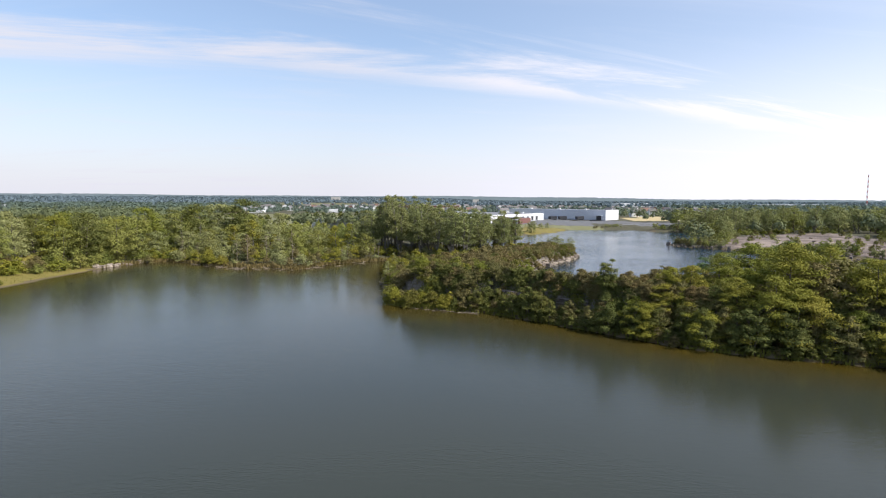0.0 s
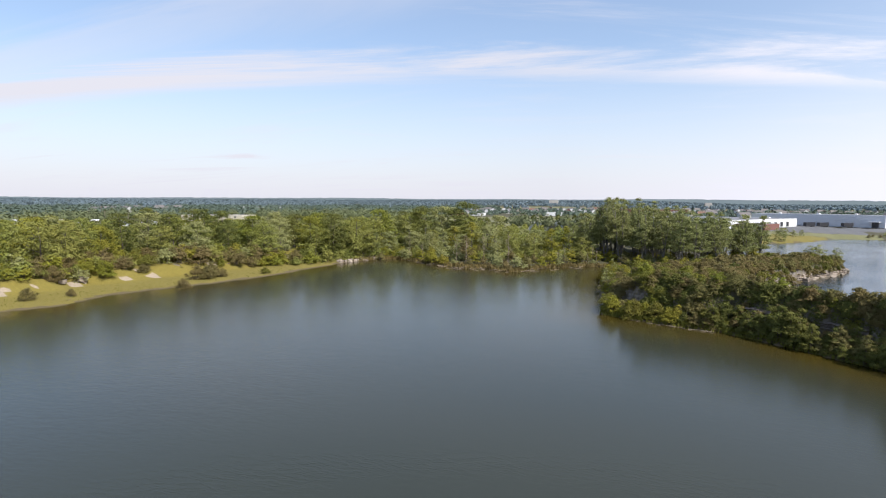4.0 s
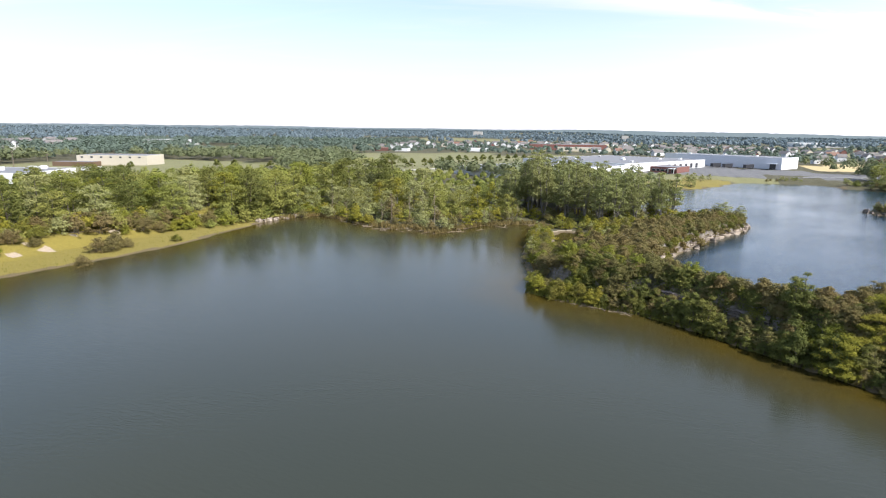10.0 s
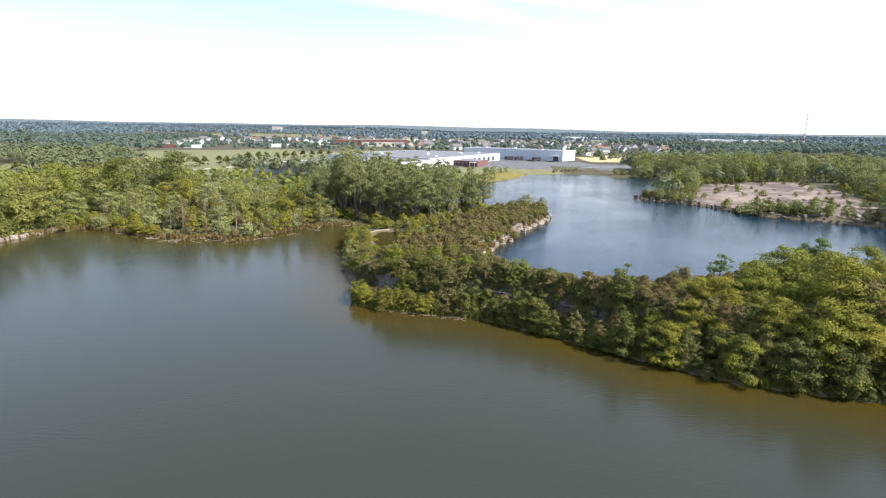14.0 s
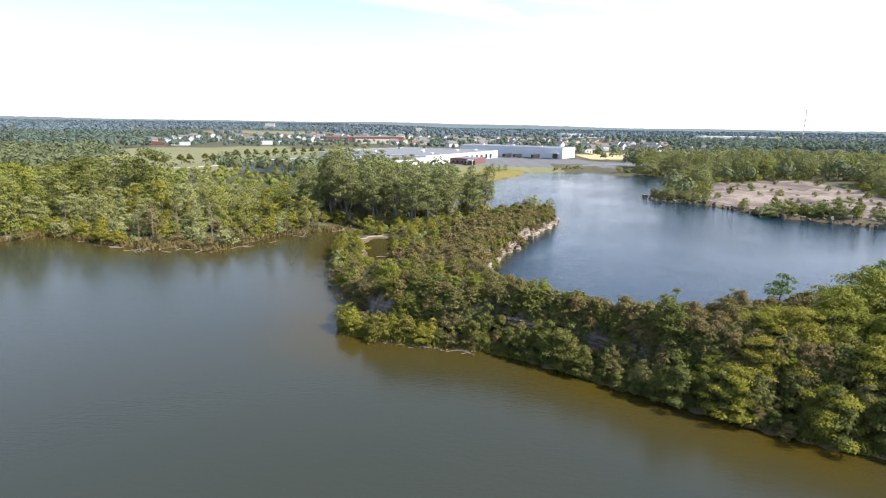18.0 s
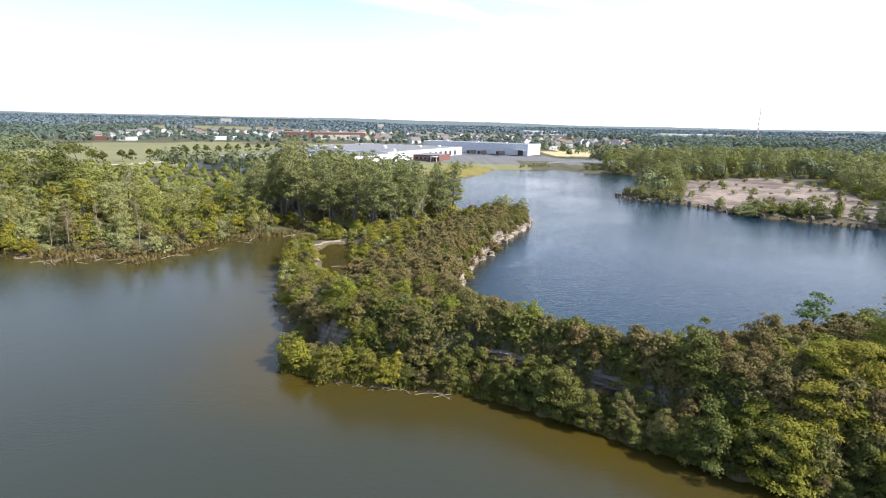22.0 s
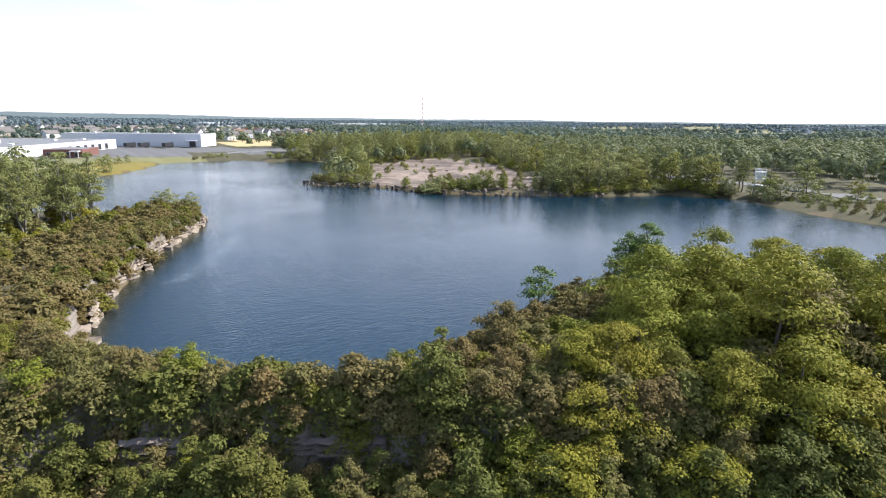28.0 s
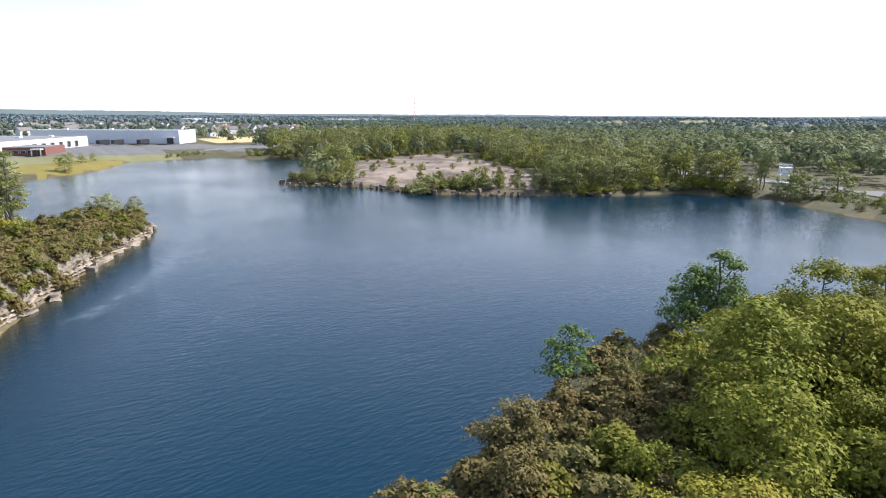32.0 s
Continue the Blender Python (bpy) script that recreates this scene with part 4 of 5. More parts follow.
for x, y in scatter(rng, [(-24, 160), (-23, 170), (-14, 171), (-10, 158), (-7.5, 140), (-12, 130), (-17, 131), (-20, 142)], 1.9):
    d = away(POND, np.array([x]), np.array([y]))[0][0]
    if not inside(POND, np.array([x]), np.array([y]))[0] and d < (3.4 if x > -16 or y < 140 else 0.0):
        (WILLOW if rng.random() < 0.4 else LOW_SHRUB).put(rng, x, y, size=rng.uniform(0.4, 0.8), label="yellow-green bush round the small pool")
for x, y in scatter(rng, SAND_PLAIN, 7.5):
    if away(SAND_PLAIN, np.array([x]), np.array([y]))[0][0] < 9 or rng.random() < 0.4:
        SCRUB.put(rng, x, y, size=rng.uniform(0.4, 1.0), label="scrubby bush on the sandy ground")

# the poplar grove
GROVE = [(-46, 188), (-36, 188), (-20, 182), (-6, 178), (3, 180), (10, 194), (16, 204), (12, 214), (-8, 222), (-30, 222), (-48, 212)]
for x, y in scatter(rng, GROVE, 5.0):
    tall = float(np.interp(x, [-48, -40, -32, -22, -12, 4, 14], [0.70, 0.84, 1.16, 1.04, 0.94, 0.84, 0.80]))
    POPLAR.put(rng, x, y, size=rng.uniform(0.82, 1.04) * tall)
for x, y in scatter(rng, [(-48, 184), (-20, 180), (0, 178), (12, 190), (18, 204), (10, 210), (-10, 200), (-46, 196)], 4.4):
    MARSH_BUSH.put(rng, x, y, size=rng.uniform(0.7, 1.2), label="green bush under the poplars")

# the marsh shore
MARSH = [(-114, 162), (-104, 173), (-92, 168), (-80, 163), (-68, 162), (-56, 158), (-50, 175), (-42, 182), (-34, 186), (-46, 200), (-70, 192), (-96, 190), (-116, 180)]
for x, y in scatter(rng, MARSH, 5.6):
    if y < 172:
        if rng.random() < 0.7:
            MARSH_TREE.put(rng, x, y, size=rng.uniform(0.45, 0.95))
    elif rng.random() < 0.35:
        MARSH_TREE.put(rng, x, y, size=rng.uniform(0.8, 1.15))
    else:
        WOOD_TREE.put(rng, x, y, size=rng.uniform(0.6, 0.9), label="grey-green broadleaf tree behind the marsh", shape=int(rng.choice((0, 3, 4, 4))))
for x, y in scatter(rng, [(-110, 160), (-92, 163), (-78, 156), (-66, 155), (-54, 150), (-49, 166), (-40, 176), (-32, 180), (-40, 186), (-60, 172), (-90, 174), (-112, 172)], 3.4):
    MARSH_BUSH.put(rng, x, y, size=rng.uniform(0.55, 1.25))
for x, y, s in ((-85, 158.5, 1.25), (-81, 157.5, 1.0), (-88, 160.5, 0.9)):
    WILLOW.put(rng, x, y, size=s, label="yellow-green rounded bush at the marsh edge")

# woods behind the grassy bank
NEAR_WOOD = [(-130, 120), (-139, 98), (-140, 74), (-140, 40), (-240, 20), (-290, 110), (-262, 172), (-215, 246), (-200, 300), (-160, 330), (-120, 326), (-70, 300), (-48, 240), (-48, 205), (-72, 194), (-100, 192), (-118, 182), (-118, 150), (-122, 136)]
DEEP = []
for x, y in scatter(rng, NEAR_WOOD, 7.0):
    if away(LAKE_GREEN, np.array([x]), np.array([y]))[0][0] < (66 if y < 150 else 44):
        crest = float(np.interp(x, [-130, -105, -90, -76, -66, -52], [1.15, 1.38, 1.40, 1.05, 0.68, 0.85])) if 150 < y < 232 else 1.08
        WOOD_TREE.put(rng, x, y, size=rng.uniform(0.75, 1.05) * crest)
    else:
        DEEP.append((x, y, rng.uniform(7.5, 10.5) if x < -165 and y < 265 else rng.uniform(4, 6.5) if y > 255 or (y > 205 and x > -100) else rng.uniform(9, 13)))
DEEP += [(x, y, rng.uniform(8, 12) if y < 240 and x > -40 else rng.uniform(4, 6.5)) for x, y in scatter(rng, [(-48, 205), (-48, 320), (-120, 345), (-30, 345), (-10, 300), (-14, 226), (-30, 222)], 7)]
for x, y in scatter(rng, [(-132, 40), (-133, 64), (-131, 90), (-126, 112), (-122, 134), (-130, 126), (-144, 96), (-146, 60)], 2.9):
    (SHRUB if rng.random() < 0.5 else MARSH_BUSH).put(rng, x, y, size=rng.uniform(0.8, 1.5), label="dark green shrub above the grassy bank")
for x, y, s in ((-113.5, 82, 1.15), (-119, 93, 1.4), (-121, 97, 1.3), (-118.5, 98, 0.9), (-114.5, 110, 0.7), (-123.5, 52, 0.9), (-121.5, 60, 0.6), (-120, 91, 1.2)):
    SHRUB.put(rng, x, y, size=s, label="dark rounded shrub alone on the grassy bank")

for poly, gap in (([(-133, 34), (-134, 64), (-133, 92), (-127, 114), (-119, 132), (-118, 150), (-110, 168), (-100, 176), (-112, 182), (-124, 156), (-128, 132), (-140, 110), (-150, 84), (-148, 40)], 3.3),
                  ([(-110, 166), (-92, 168), (-78, 163), (-62, 163), (-50, 176), (-40, 184), (-30, 186), (-46, 194), (-80, 184), (-104, 184)], 4.2),
                  ([(150, 184), (164, 176), (186, 171), (196, 151), (200, 156), (196, 176), (166, 186), (156, 196)], 3.6),
                  ([(200, 324), (160, 326), (132, 312), (136, 320), (160, 334), (204, 332)], 4.0), ([(182, 238), (202, 290), (208, 290), (188, 236)], 4.0)):
    for x, y in scatter(rng, poly, gap):
        UNDERGROWTH.put(rng, x, y, size=rng.uniform(0.7, 1.25))
for x, y in scatter(rng, [(-25, 168), (-20, 171), (-12, 169), (-4, 176), (4, 181), (-10, 184), (-24, 183)], 2.8):
    (WILLOW if rng.random() < 0.35 else UNDERGROWTH).put(rng, x, y, size=rng.uniform(0.5, 0.85), label="yellow-green bush between the pool and the poplars")

# the far shore
LAND_TIP = [(94, 266), (91, 259), (98, 251), (107, 243), (113, 254), (124, 282), (140, 320), (132, 312), (106, 280)]
for x, y in scatter(rng, LAND_TIP, 4.6):
    tip = math.hypot(x - 90, y - 258)
    if tip < 20:
        SCRUB.put(rng, x, y, size=rng.uniform(0.6, 1.1), label="green bush on the low bank")
    else:
        SHORE_TREE.put(rng, x, y, size=rng.uniform(0.7, 1.05) if tip > 38 else rng.uniform(0.35, 0.6), label="grey-green tree on the wooded spit")
for x, y in scatter(rng, [(93, 265), (90.5, 259), (98, 250.5), (107, 242.5), (110, 247), (102, 262)], 2.7):
    SCRUB.put(rng, x, y, size=rng.uniform(0.6, 1.0), label="green bush on the low bank")
for x, y in scatter(rng, [(111.5, 217), (115, 212.5), (124, 208.5), (130, 204), (133, 207), (124, 217)], 2.0):
    SCRUB.put(rng, x, y, size=rng.uniform(0.8, 1.6), label="olive bush on the rocky bank")
for x, y in scatter(rng, [(130, 202), (146, 190), (150, 192), (134, 206)], 4.2):
    SCRUB.put(rng, x, y, size=rng.uniform(0.6, 1.15), tall=1.6, label="thin bush on the sandy bank")
EAST_WOOD = [(148, 188), (164, 178), (186, 172), (197, 152), (204, 150), (204, 196), (238, 300), (206, 296), (188, 240), (160, 198)]
for x, y in scatter(rng, EAST_WOOD, 6.2):
    if rng.random() < 0.35:
        POPLAR.put(rng, x, y, size=rng.uniform(0.5, 0.78), label="tall thin grey-green tree on the far shore")
    else:
        SHORE_TREE.put(rng, x, y, size=rng.uniform(0.6, 1.2))
BACK_WOOD = [(150, 330), (205, 324), (236, 310), (300, 330), (300, 420), (200, 430), (140, 415), (128, 376), (152, 366)]
for x, y in scatter(rng, BACK_WOOD, 7.5):
    if rng.random() < 0.35:
        POPLAR.put(rng, x, y, size=rng.uniform(0.6, 0.85), label="tall thin grey-green tree on the far shore")
    else:
        SHORE_TREE.put(rng, x, y, size=rng.uniform(0.7, 1.25))
for x, y in scatter(rng, [(131, 204), (148, 192), (152, 196), (136, 209)], 3.4):
    MARSH_TREE.put(rng, x, y, size=rng.uniform(0.35, 0.7), label="thin young tree on the sandy bank")
for x, y in scatter(rng, [(76, 402), (84, 406), (100, 407), (100, 412), (80, 409)], 2.8):
    SCRUB.put(rng, x, y, size=rng.uniform(0.5, 0.9), label="dark bush along the far water's edge")
for x, y, s in ((33, 372, 0.5), (38, 378, 0.42), (29, 366, 0.4), (44, 392, 0.35)):
    SHORE_TREE.put(rng, x, y, size=s, label="olive tree on the far lawn by the office")
SHORE_TREE.put(rng, 30, 342, size=0.62, label="rounded olive tree on the far lawn by the water")
for x, y, s in ((195, 141, 0.55), (196.5, 144, 0.5), (193, 138, 0.45), (198.5, 136.5, 0.6), (203, 131, 1.05), (198, 140, 0.72), (196, 152, 0.6), (206, 118, 0.6)):
    SHORE_TREE.put(rng, x, y, size=s)
for x, y in scatter(rng, [(179, 98), (182, 110), (188, 124), (193, 137), (198, 138), (194, 118), (188, 96)], 2.5):
    SCRUB.put(rng, x, y, size=rng.uniform(0.25, 0.5), label="low weedy bush along the grassy shore")
for x, y in scatter(rng, [(192, 122), (196, 136), (206, 128), (208, 96), (188, 96)], 4.2):
    SCRUB.put(rng, x, y, size=rng.uniform(0.6, 0.9), label="low bush on the grassy shore")
for p, n in along([(152, 184), (161, 177), (172, 173), (184, 168.5), (190, 160), (194, 150)], 1.7):
    x, y = p + n * rng.uniform(1.0, 3.4)
    SCRUB.put(rng, x, y, size=rng.uniform(0.45, 0.95), label="green bush along the foot of the far wood")
SHORE_ROW = [(113, 390), (124, 377), (140, 371), (150, 366), (150, 380), (128, 392)]
for x, y in scatter(rng, SHORE_ROW, 4.5):
    SCRUB.put(rng, x, y, size=rng.uniform(0.8, 1.4), label="dark bush along the far water's edge")
for x, y in ((-178, 377), (-171, 374), (-167, 390), (-162, 391), (-157, 403), (-152, 404), (-149, 422), (-147, 435), (-144, 449), (-138, 451), (-136, 473), (-130, 475), (-127, 491), (-122, 501), (-116, 512), (-111, 522), (-105, 534),
             (-252, 300), (-262, 296), (-240, 322), (-300, 262)):
    ROW_TREE.put(rng, x, y, size=rng.uniform(0.85, 1.1))

# far woods: thousands of crowns, thinning into fields and town
def canopy(name, rng, x, y, z, h, w, quads, leaf, mat, label):
    """Many crowns in one mesh: leafy sprays over each crown's shell, broken into lobes."""
    n = len(x)
    d = rng.normal(0, 1, (n, quads, 3))
    d /= np.linalg.norm(d, axis=2)[..., None]
    d[..., 2] = np.abs(d[..., 2]) * 1.25 - 0.35
    lobe = 0.86 + 0.16 * np.sin(d[..., 0] * 5 + x[:, None]) * np.sin(d[..., 1] * 5 + y[:, None]) + 0.08 * np.sin(d[..., 2] * 9)
    pos = np.stack([x, y, z + h * 0.50], 1)[:, None] + d * np.stack([w * 0.5, w * 0.5, h * 0.48], 1)[:, None] * (lobe * rng.uniform(0.8, 1.06, (n, quads)))[..., None]
    v, f = leaves(rng, pos.reshape(-1, 3), d.reshape(-1, 3), leaf, 0.30, 0.14)
    tagged(new(name, mesh_from(name, v, f, mat)), label, "woods", kind="stuff")


deep = np.array(DEEP)
canopy("deep_wood", rng, deep[:, 0], deep[:, 1], land(deep[:, 0], deep[:, 1])[0], deep[:, 2], deep[:, 2] * rng.uniform(0.62, 0.82, len(deep)), 150, 1.15, LEAF_MID, "green broadleaf wood behind the grassy bank")


def far_woods(name, seed, inner, outer, gap, quads, leaf, tall, mat, label):
    rng = np.random.default_rng(seed)
    n = int((outer**2 - inner**2) * math.pi * 0.46 / gap**2)
    a, r = rng.uniform(radians(0), radians(166), n), np.sqrt(rng.uniform(inner**2, outer**2, n))
    x, y = r * np.cos(a), r * np.sin(a) + 40
    z, near, masks = land(x, y)
    open_land = sum(masks[k] for k in ("grass", "sand", "far_grass", "wheat", "pave"))
    ok = (near > 6) & (open_land < 0.5) & ~inside(NEAR_WOOD, x, y) & ~inside(GROVE, x, y) & ~inside(EAST_WOOD, x, y) & ~inside(BACK_WOOD, x, y) & ~inside(MARSH, x, y)
    ok &= ~((x > -135) & (x < 135) & (y > 335) & (y < 620)) & ~((np.abs(x + 330) < 75) & (np.abs(y - 250) < 110))
    ok &= ~((x > 176) & (x < 236) & (y > 60) & (y < 185))
    town = (x > -420) & (x < 330) & (y > 640) & (y < 1350)
    ok &= ~town | (rng.random(n) < 0.34)
    ok &= (wavy(x, y, 140, 3.0) > -0.55) | (r < 420)
    x, y, z = x[ok], y[ok], z[ok]
    n = len(x)
    h = tall * rng.uniform(0.65, 1.2, n) * np.where(town[ok], 0.6, 1.0)
    w = h * rng.uniform(0.72, 1.05, n)
    canopy(name, rng, x, y, z, h, w, quads, leaf * 1.15, mat, label)


far_woods("woodland", 21, 225, 560, 9.0, 120, 1.30, 12, LEAF_FAR_HAZE, "dense green woodland beyond the lakes")
far_woods("far_woods", 22, 560, 1250, 13.0, 70, 2.1, 12, LEAF_FARTHER_HAZE, "distant woodland and hedgerows")
far_woods("distant_woods", 23, 1250, 2600, 28, 30, 4.8, 12, LEAF_DISTANT_HAZE, "woodland far off towards the horizon")
far_woods("horizon_woods", 24, 2600, 4300, 60, 22, 8.5, 9, LEAF_DISTANT_HAZE, "wooded land along the horizon")


# reeds and flotsam along the marsh
def fringe(name, seed, line, n, width, size, mat, label):
    rng = np.random.default_rng(seed)
    p = np.array(line, float)
    s = np.r_[0, np.cumsum(np.hypot(*np.diff(p, axis=0).T))]
    k = rng.uniform(0, s[-1], n)
    x, y = np.interp(k, s, p[:, 0]) + rng.normal(0, width, n), np.interp(k, s, p[:, 1]) + rng.normal(0, width, n)
    z, near, _ = land(x, y)
    keep = near > -0.25
    x, y, z = x[keep], y[keep], np.maximum(z[keep], 0)
    n = len(x)
    h = size * rng.uniform(0.5, 1.3, n)
    a = rng.uniform(0, math.pi, n)
    dx, dy = np.cos(a) * h * 0.28, np.sin(a) * h * 0.28
    tip = rng.normal(0, 0.25, (n, 2)) * h[:, None]
    v = np.stack([np.stack([x - dx, y - dy, z - 0.05], 1), np.stack([x + dx, y + dy, z - 0.05], 1), np.stack([x + tip[:, 0] + dx * 0.5, y + tip[:, 1] + dy * 0.5, z + h], 1), np.stack([x + tip[:, 0] - dx * 0.6, y + tip[:, 1] - dy * 0.6, z + h * 0.9], 1)], 1)
    tagged(new(name, mesh_from(name, v.reshape(-1, 3), np.arange(4 * n).reshape(-1, 4), mat)), label, "reeds", kind="stuff")


fringe("reeds", 31, [(-114, 154), (-106, 168), (-92, 163.5), (-78, 157), (-70, 153), (-63, 156.5), (-54, 150), (-50, 161), (-44, 171), (-37, 177), (-27, 179)], 5200, 1.5, 0.7, LEAF_REED, "brown reeds and flooded grass at the marsh edge")
fringe("shore_weeds", 32, [(-15.5, 98), (-9, 95.5), (-1, 93), (5, 91), (10, 87), (18, 80), (25, 74), (31, 69.5), (43, 64), (56, 60)], 9000, 0.9, 0.45, LEAF_WEED, "weeds along the foot of the rock face")
fringe("point_weeds", 37, [(-15, 97), (-9, 94.6), (-2, 92.4), (4, 90.8), (9, 88)], 1500, 0.7, 0.45, LEAF_WEED, "yellow weeds on the muddy point")
fringe("bank_weeds", 33, [(-124, 40), (-122, 60), (-120, 78), (-117, 94), (-116, 112), (-115, 130)], 1500, 4.0, 0.2, LEAF_WEED, "tall yellow-green grass on the sloping bank")


def ground_cover(name, seed, polys, n, size, deep, mat, label):
    """Leafy growth close to the ground between the shrubs."""
    rng = np.random.default_rng(seed)
    spots = []
    for poly in polys:
        p = np.array(poly, float)
        q = rng.uniform(p.min(0), p.max(0), (n, 2))
        spots.append(q[inside(poly, q[:, 0], q[:, 1])])
    q = np.concatenate(spots)
    z, near, _ = land(q[:, 0], q[:, 1])
    keep = near > 0.1
    q, z = q[keep], z[keep]
    pos = np.stack([q[:, 0], q[:, 1], z + rng.uniform(0.02, deep, len(q))], 1)
    v, f = leaves(rng, pos, np.zeros_like(pos), size, 0.8, 0.6)
    tagged(new(name, mesh_from(name, v, f, mat)), label, "undergrowth", kind="stuff")


STRIP_EAST = [(26, 72.5), (36, 66.5), (56, 61.5), (90, 43), (106, 30), (120, 50), (106, 70), (90, 80), (78, 88), (64, 93), (50, 93.5), (30, 88)]
STRIP_WEST = [(-16, 97), (-8, 95), (4, 92), (18, 82), (28, 73), (30, 88.5), (22, 90.5), (16, 94.5), (11, 99.5), (6, 112), (-4, 114), (-16, 112)]
ground_cover("undergrowth", 34, [STRIP_WEST, STRIP_EAST], 34000, 0.30, 0.9, LEAF_OLIVE, "undergrowth between the shrubs of the rim")
ground_cover("arm_undergrowth", 35, [ARM_AREA, BAR, POOL_SIDE], 22000, 0.32, 0.6, LEAF_BROWN, "low growth over the rocky arm")
ground_cover("wood_floor_growth", 36, [[(-133, 34), (-134, 64), (-133, 92), (-125, 118), (-116, 140), (-112, 160), (-126, 160), (-150, 100), (-160, 40)], EAST_WOOD], 12000, 0.7, 1.2, LEAF_MID, "leafy growth on the floor of the wood")


def hanging_growth(name, seed, line, near, far, n, size, mat, label):
    """Leafy creepers and small growth over a steep face above a shore."""
    rng = np.random.default_rng(seed)
    rows = list(along(line, 0.5))
    pick = rng.integers(len(rows), size=n)
    q = np.array([rows[i][0] + rows[i][1] * b for i, b in zip(pick, rng.uniform(near, far, n))]) + rng.normal(0, 0.3, (n, 2))
    out = np.array([[-rows[i][1][0], -rows[i][1][1], 0.3] for i in pick])
    ok = np.array([clear_of(x, y, PATCHES, 1.2) for x, y in q])
    q, out = q[ok], out[ok]
    pos = np.stack([q[:, 0], q[:, 1], land(q[:, 0], q[:, 1])[0]], 1) + out * rng.uniform(0.05, 0.75, (len(q), 1))
    v, f = leaves(rng, pos, out, size, 0.3, 0.6)
    tagged(new(name, mesh_from(name, v, f, mat)), label, "undergrowth", kind="stuff")


hanging_growth("hanging_growth", 38, GREEN_SHORE, 2.4, 7.0, 42000, 0.26, LEAF_DARK, "dark creepers hanging over the steep rock face")


# ---- rock ----
def rock_mesh(seed, size, mat=None):
    """A bedded limestone block with broken edges."""
    rng = np.random.default_rng(seed)
    bm = bmesh.new()
    bmesh.ops.create_cube(bm, size=1, matrix=Matrix.Diagonal((*size, 1)))
    bmesh.ops.subdivide_edges(bm, edges=bm.edges[:], cuts=1, use_grid_fill=True)
    for v in bm.verts:
        v.co = Vector(v.co) * (1 + rng.normal(0, 0.09)) + Vector(rng.normal(0, 0.06, 3)) * min(size)
    me = bpy.data.meshes.new("limestone_block")
    bm.to_mesh(me)
    bm.free()
    me.materials.append(mat or LIMESTONE)
    return me


ROCKS = [rock_mesh(200 + i, (1.5 + 0.35 * (i % 3), 1.0 + 0.2 * (i % 2), 0.75 + 0.2 * (i % 4))) for i in range(8)]


RIM_ROCKS = [rock_mesh(220 + i, (1.5, 1.0, 0.6 + 0.2 * i), RIM_ROCK) for i in range(4)]


def rock_wall(name, line, gap, low, high, label, seed, keep=1.0, lift=0.0, stock=None, scale=1.0):
    """Courses of blocks along a line, following the slope of the ground."""
    rng = np.random.default_rng(seed)
    thing = tagged(new(name), label, "rock face", kind="structure")
    p = np.array(line, float)
    s = np.r_[0, np.cumsum(np.hypot(*np.diff(p, axis=0).T))]
    for k in np.arange(0, s[-1], gap):
        x, y = np.interp(k, s, p[:, 0]), np.interp(k, s, p[:, 1])
        x2, y2 = np.interp(k + 0.5, s, p[:, 0]), np.interp(k + 0.5, s, p[:, 1])
        turn = math.degrees(math.atan2(y2 - y, x2 - x))
        top = np.interp(k, [0, s[-1]], [low, high]) * rng.uniform(0.6, 1.15)
        z = lift
        while z < lift + top:
            if rng.random() < keep:
                ob = part("limestone_block", (stock or ROCKS)[int(rng.integers(len(stock or ROCKS)))], parent=thing)
                back = 0.45 * (z - lift) + rng.normal(0, 0.35)
                nx, ny = -math.sin(radians(turn)), math.cos(radians(turn))
                ob.matrix_basis = Matrix.Translation((x + nx * back, y + ny * back, z + 0.2)) @ pose(0, 0, 0, rng.normal(0, 9), rng.normal(0, 9), turn + rng.normal(0, 25)) @ Matrix.Diagonal((*(rng.uniform(0.6, 1.5, 3) * scale), 1))
            z += rng.uniform(0.5, 1.0)
    return thing


def rock_strip(name, line, low, high, label, seed, lift=0.0, lean=0.35, mat=None):
    """A broken, bedded rock face along a line: ledges in and out, uneven top."""
    rng = np.random.default_rng(seed)
    p = np.array(line, float)
    s = np.r_[0, np.cumsum(np.hypot(*np.diff(p, axis=0).T))]
    k = np.arange(0, s[-1], 0.45)
    x, y = np.interp(k, s, p[:, 0]), np.interp(k, s, p[:, 1])
    dx, dy = np.gradient(x), np.gradient(y)
    q = np.hypot(dx, dy) + 1e-6
    nx, ny = -dy / q, dx / q
    rows = 11
    top = np.interp(k, [0, s[-1]], [low, high]) * (0.85 + 0.35 * wavy(k, k * 0.3, 11.0, seed * 0.1) + rng.normal(0, 0.05, len(k)))
    verts = []
    for r in range(rows):
        u = r / (rows - 1)
        back = lean * top * u + 0.22 * np.sign(np.sin(r * 2.1 + np.floor(k / 1.9) * 1.7)) * (0 < u < 1) + 0.22 * wavy(k, k * 0 + r * 0.4, 6.0, seed) + rng.normal(0, 0.10, len(k)) + (0.7 if u == 1 else 0)
        verts.append(np.stack([x + nx * back, y + ny * back, lift - 0.5 * (u == 0) + top * u + rng.normal(0, 0.05, len(k)) - (0.7 if u == 1 else 0)], 1))
    n = len(k)
    i = np.arange(n * (rows - 1)).reshape(rows - 1, n)[:, :-1]
    f = np.stack([i, i + 1, i + n + 1, i + n], -1).reshape(-1, 4)
    return tagged(new(name, mesh_from(name, np.concatenate(verts), f, mat or LIMESTONE)), label, "rock face", kind="structure")


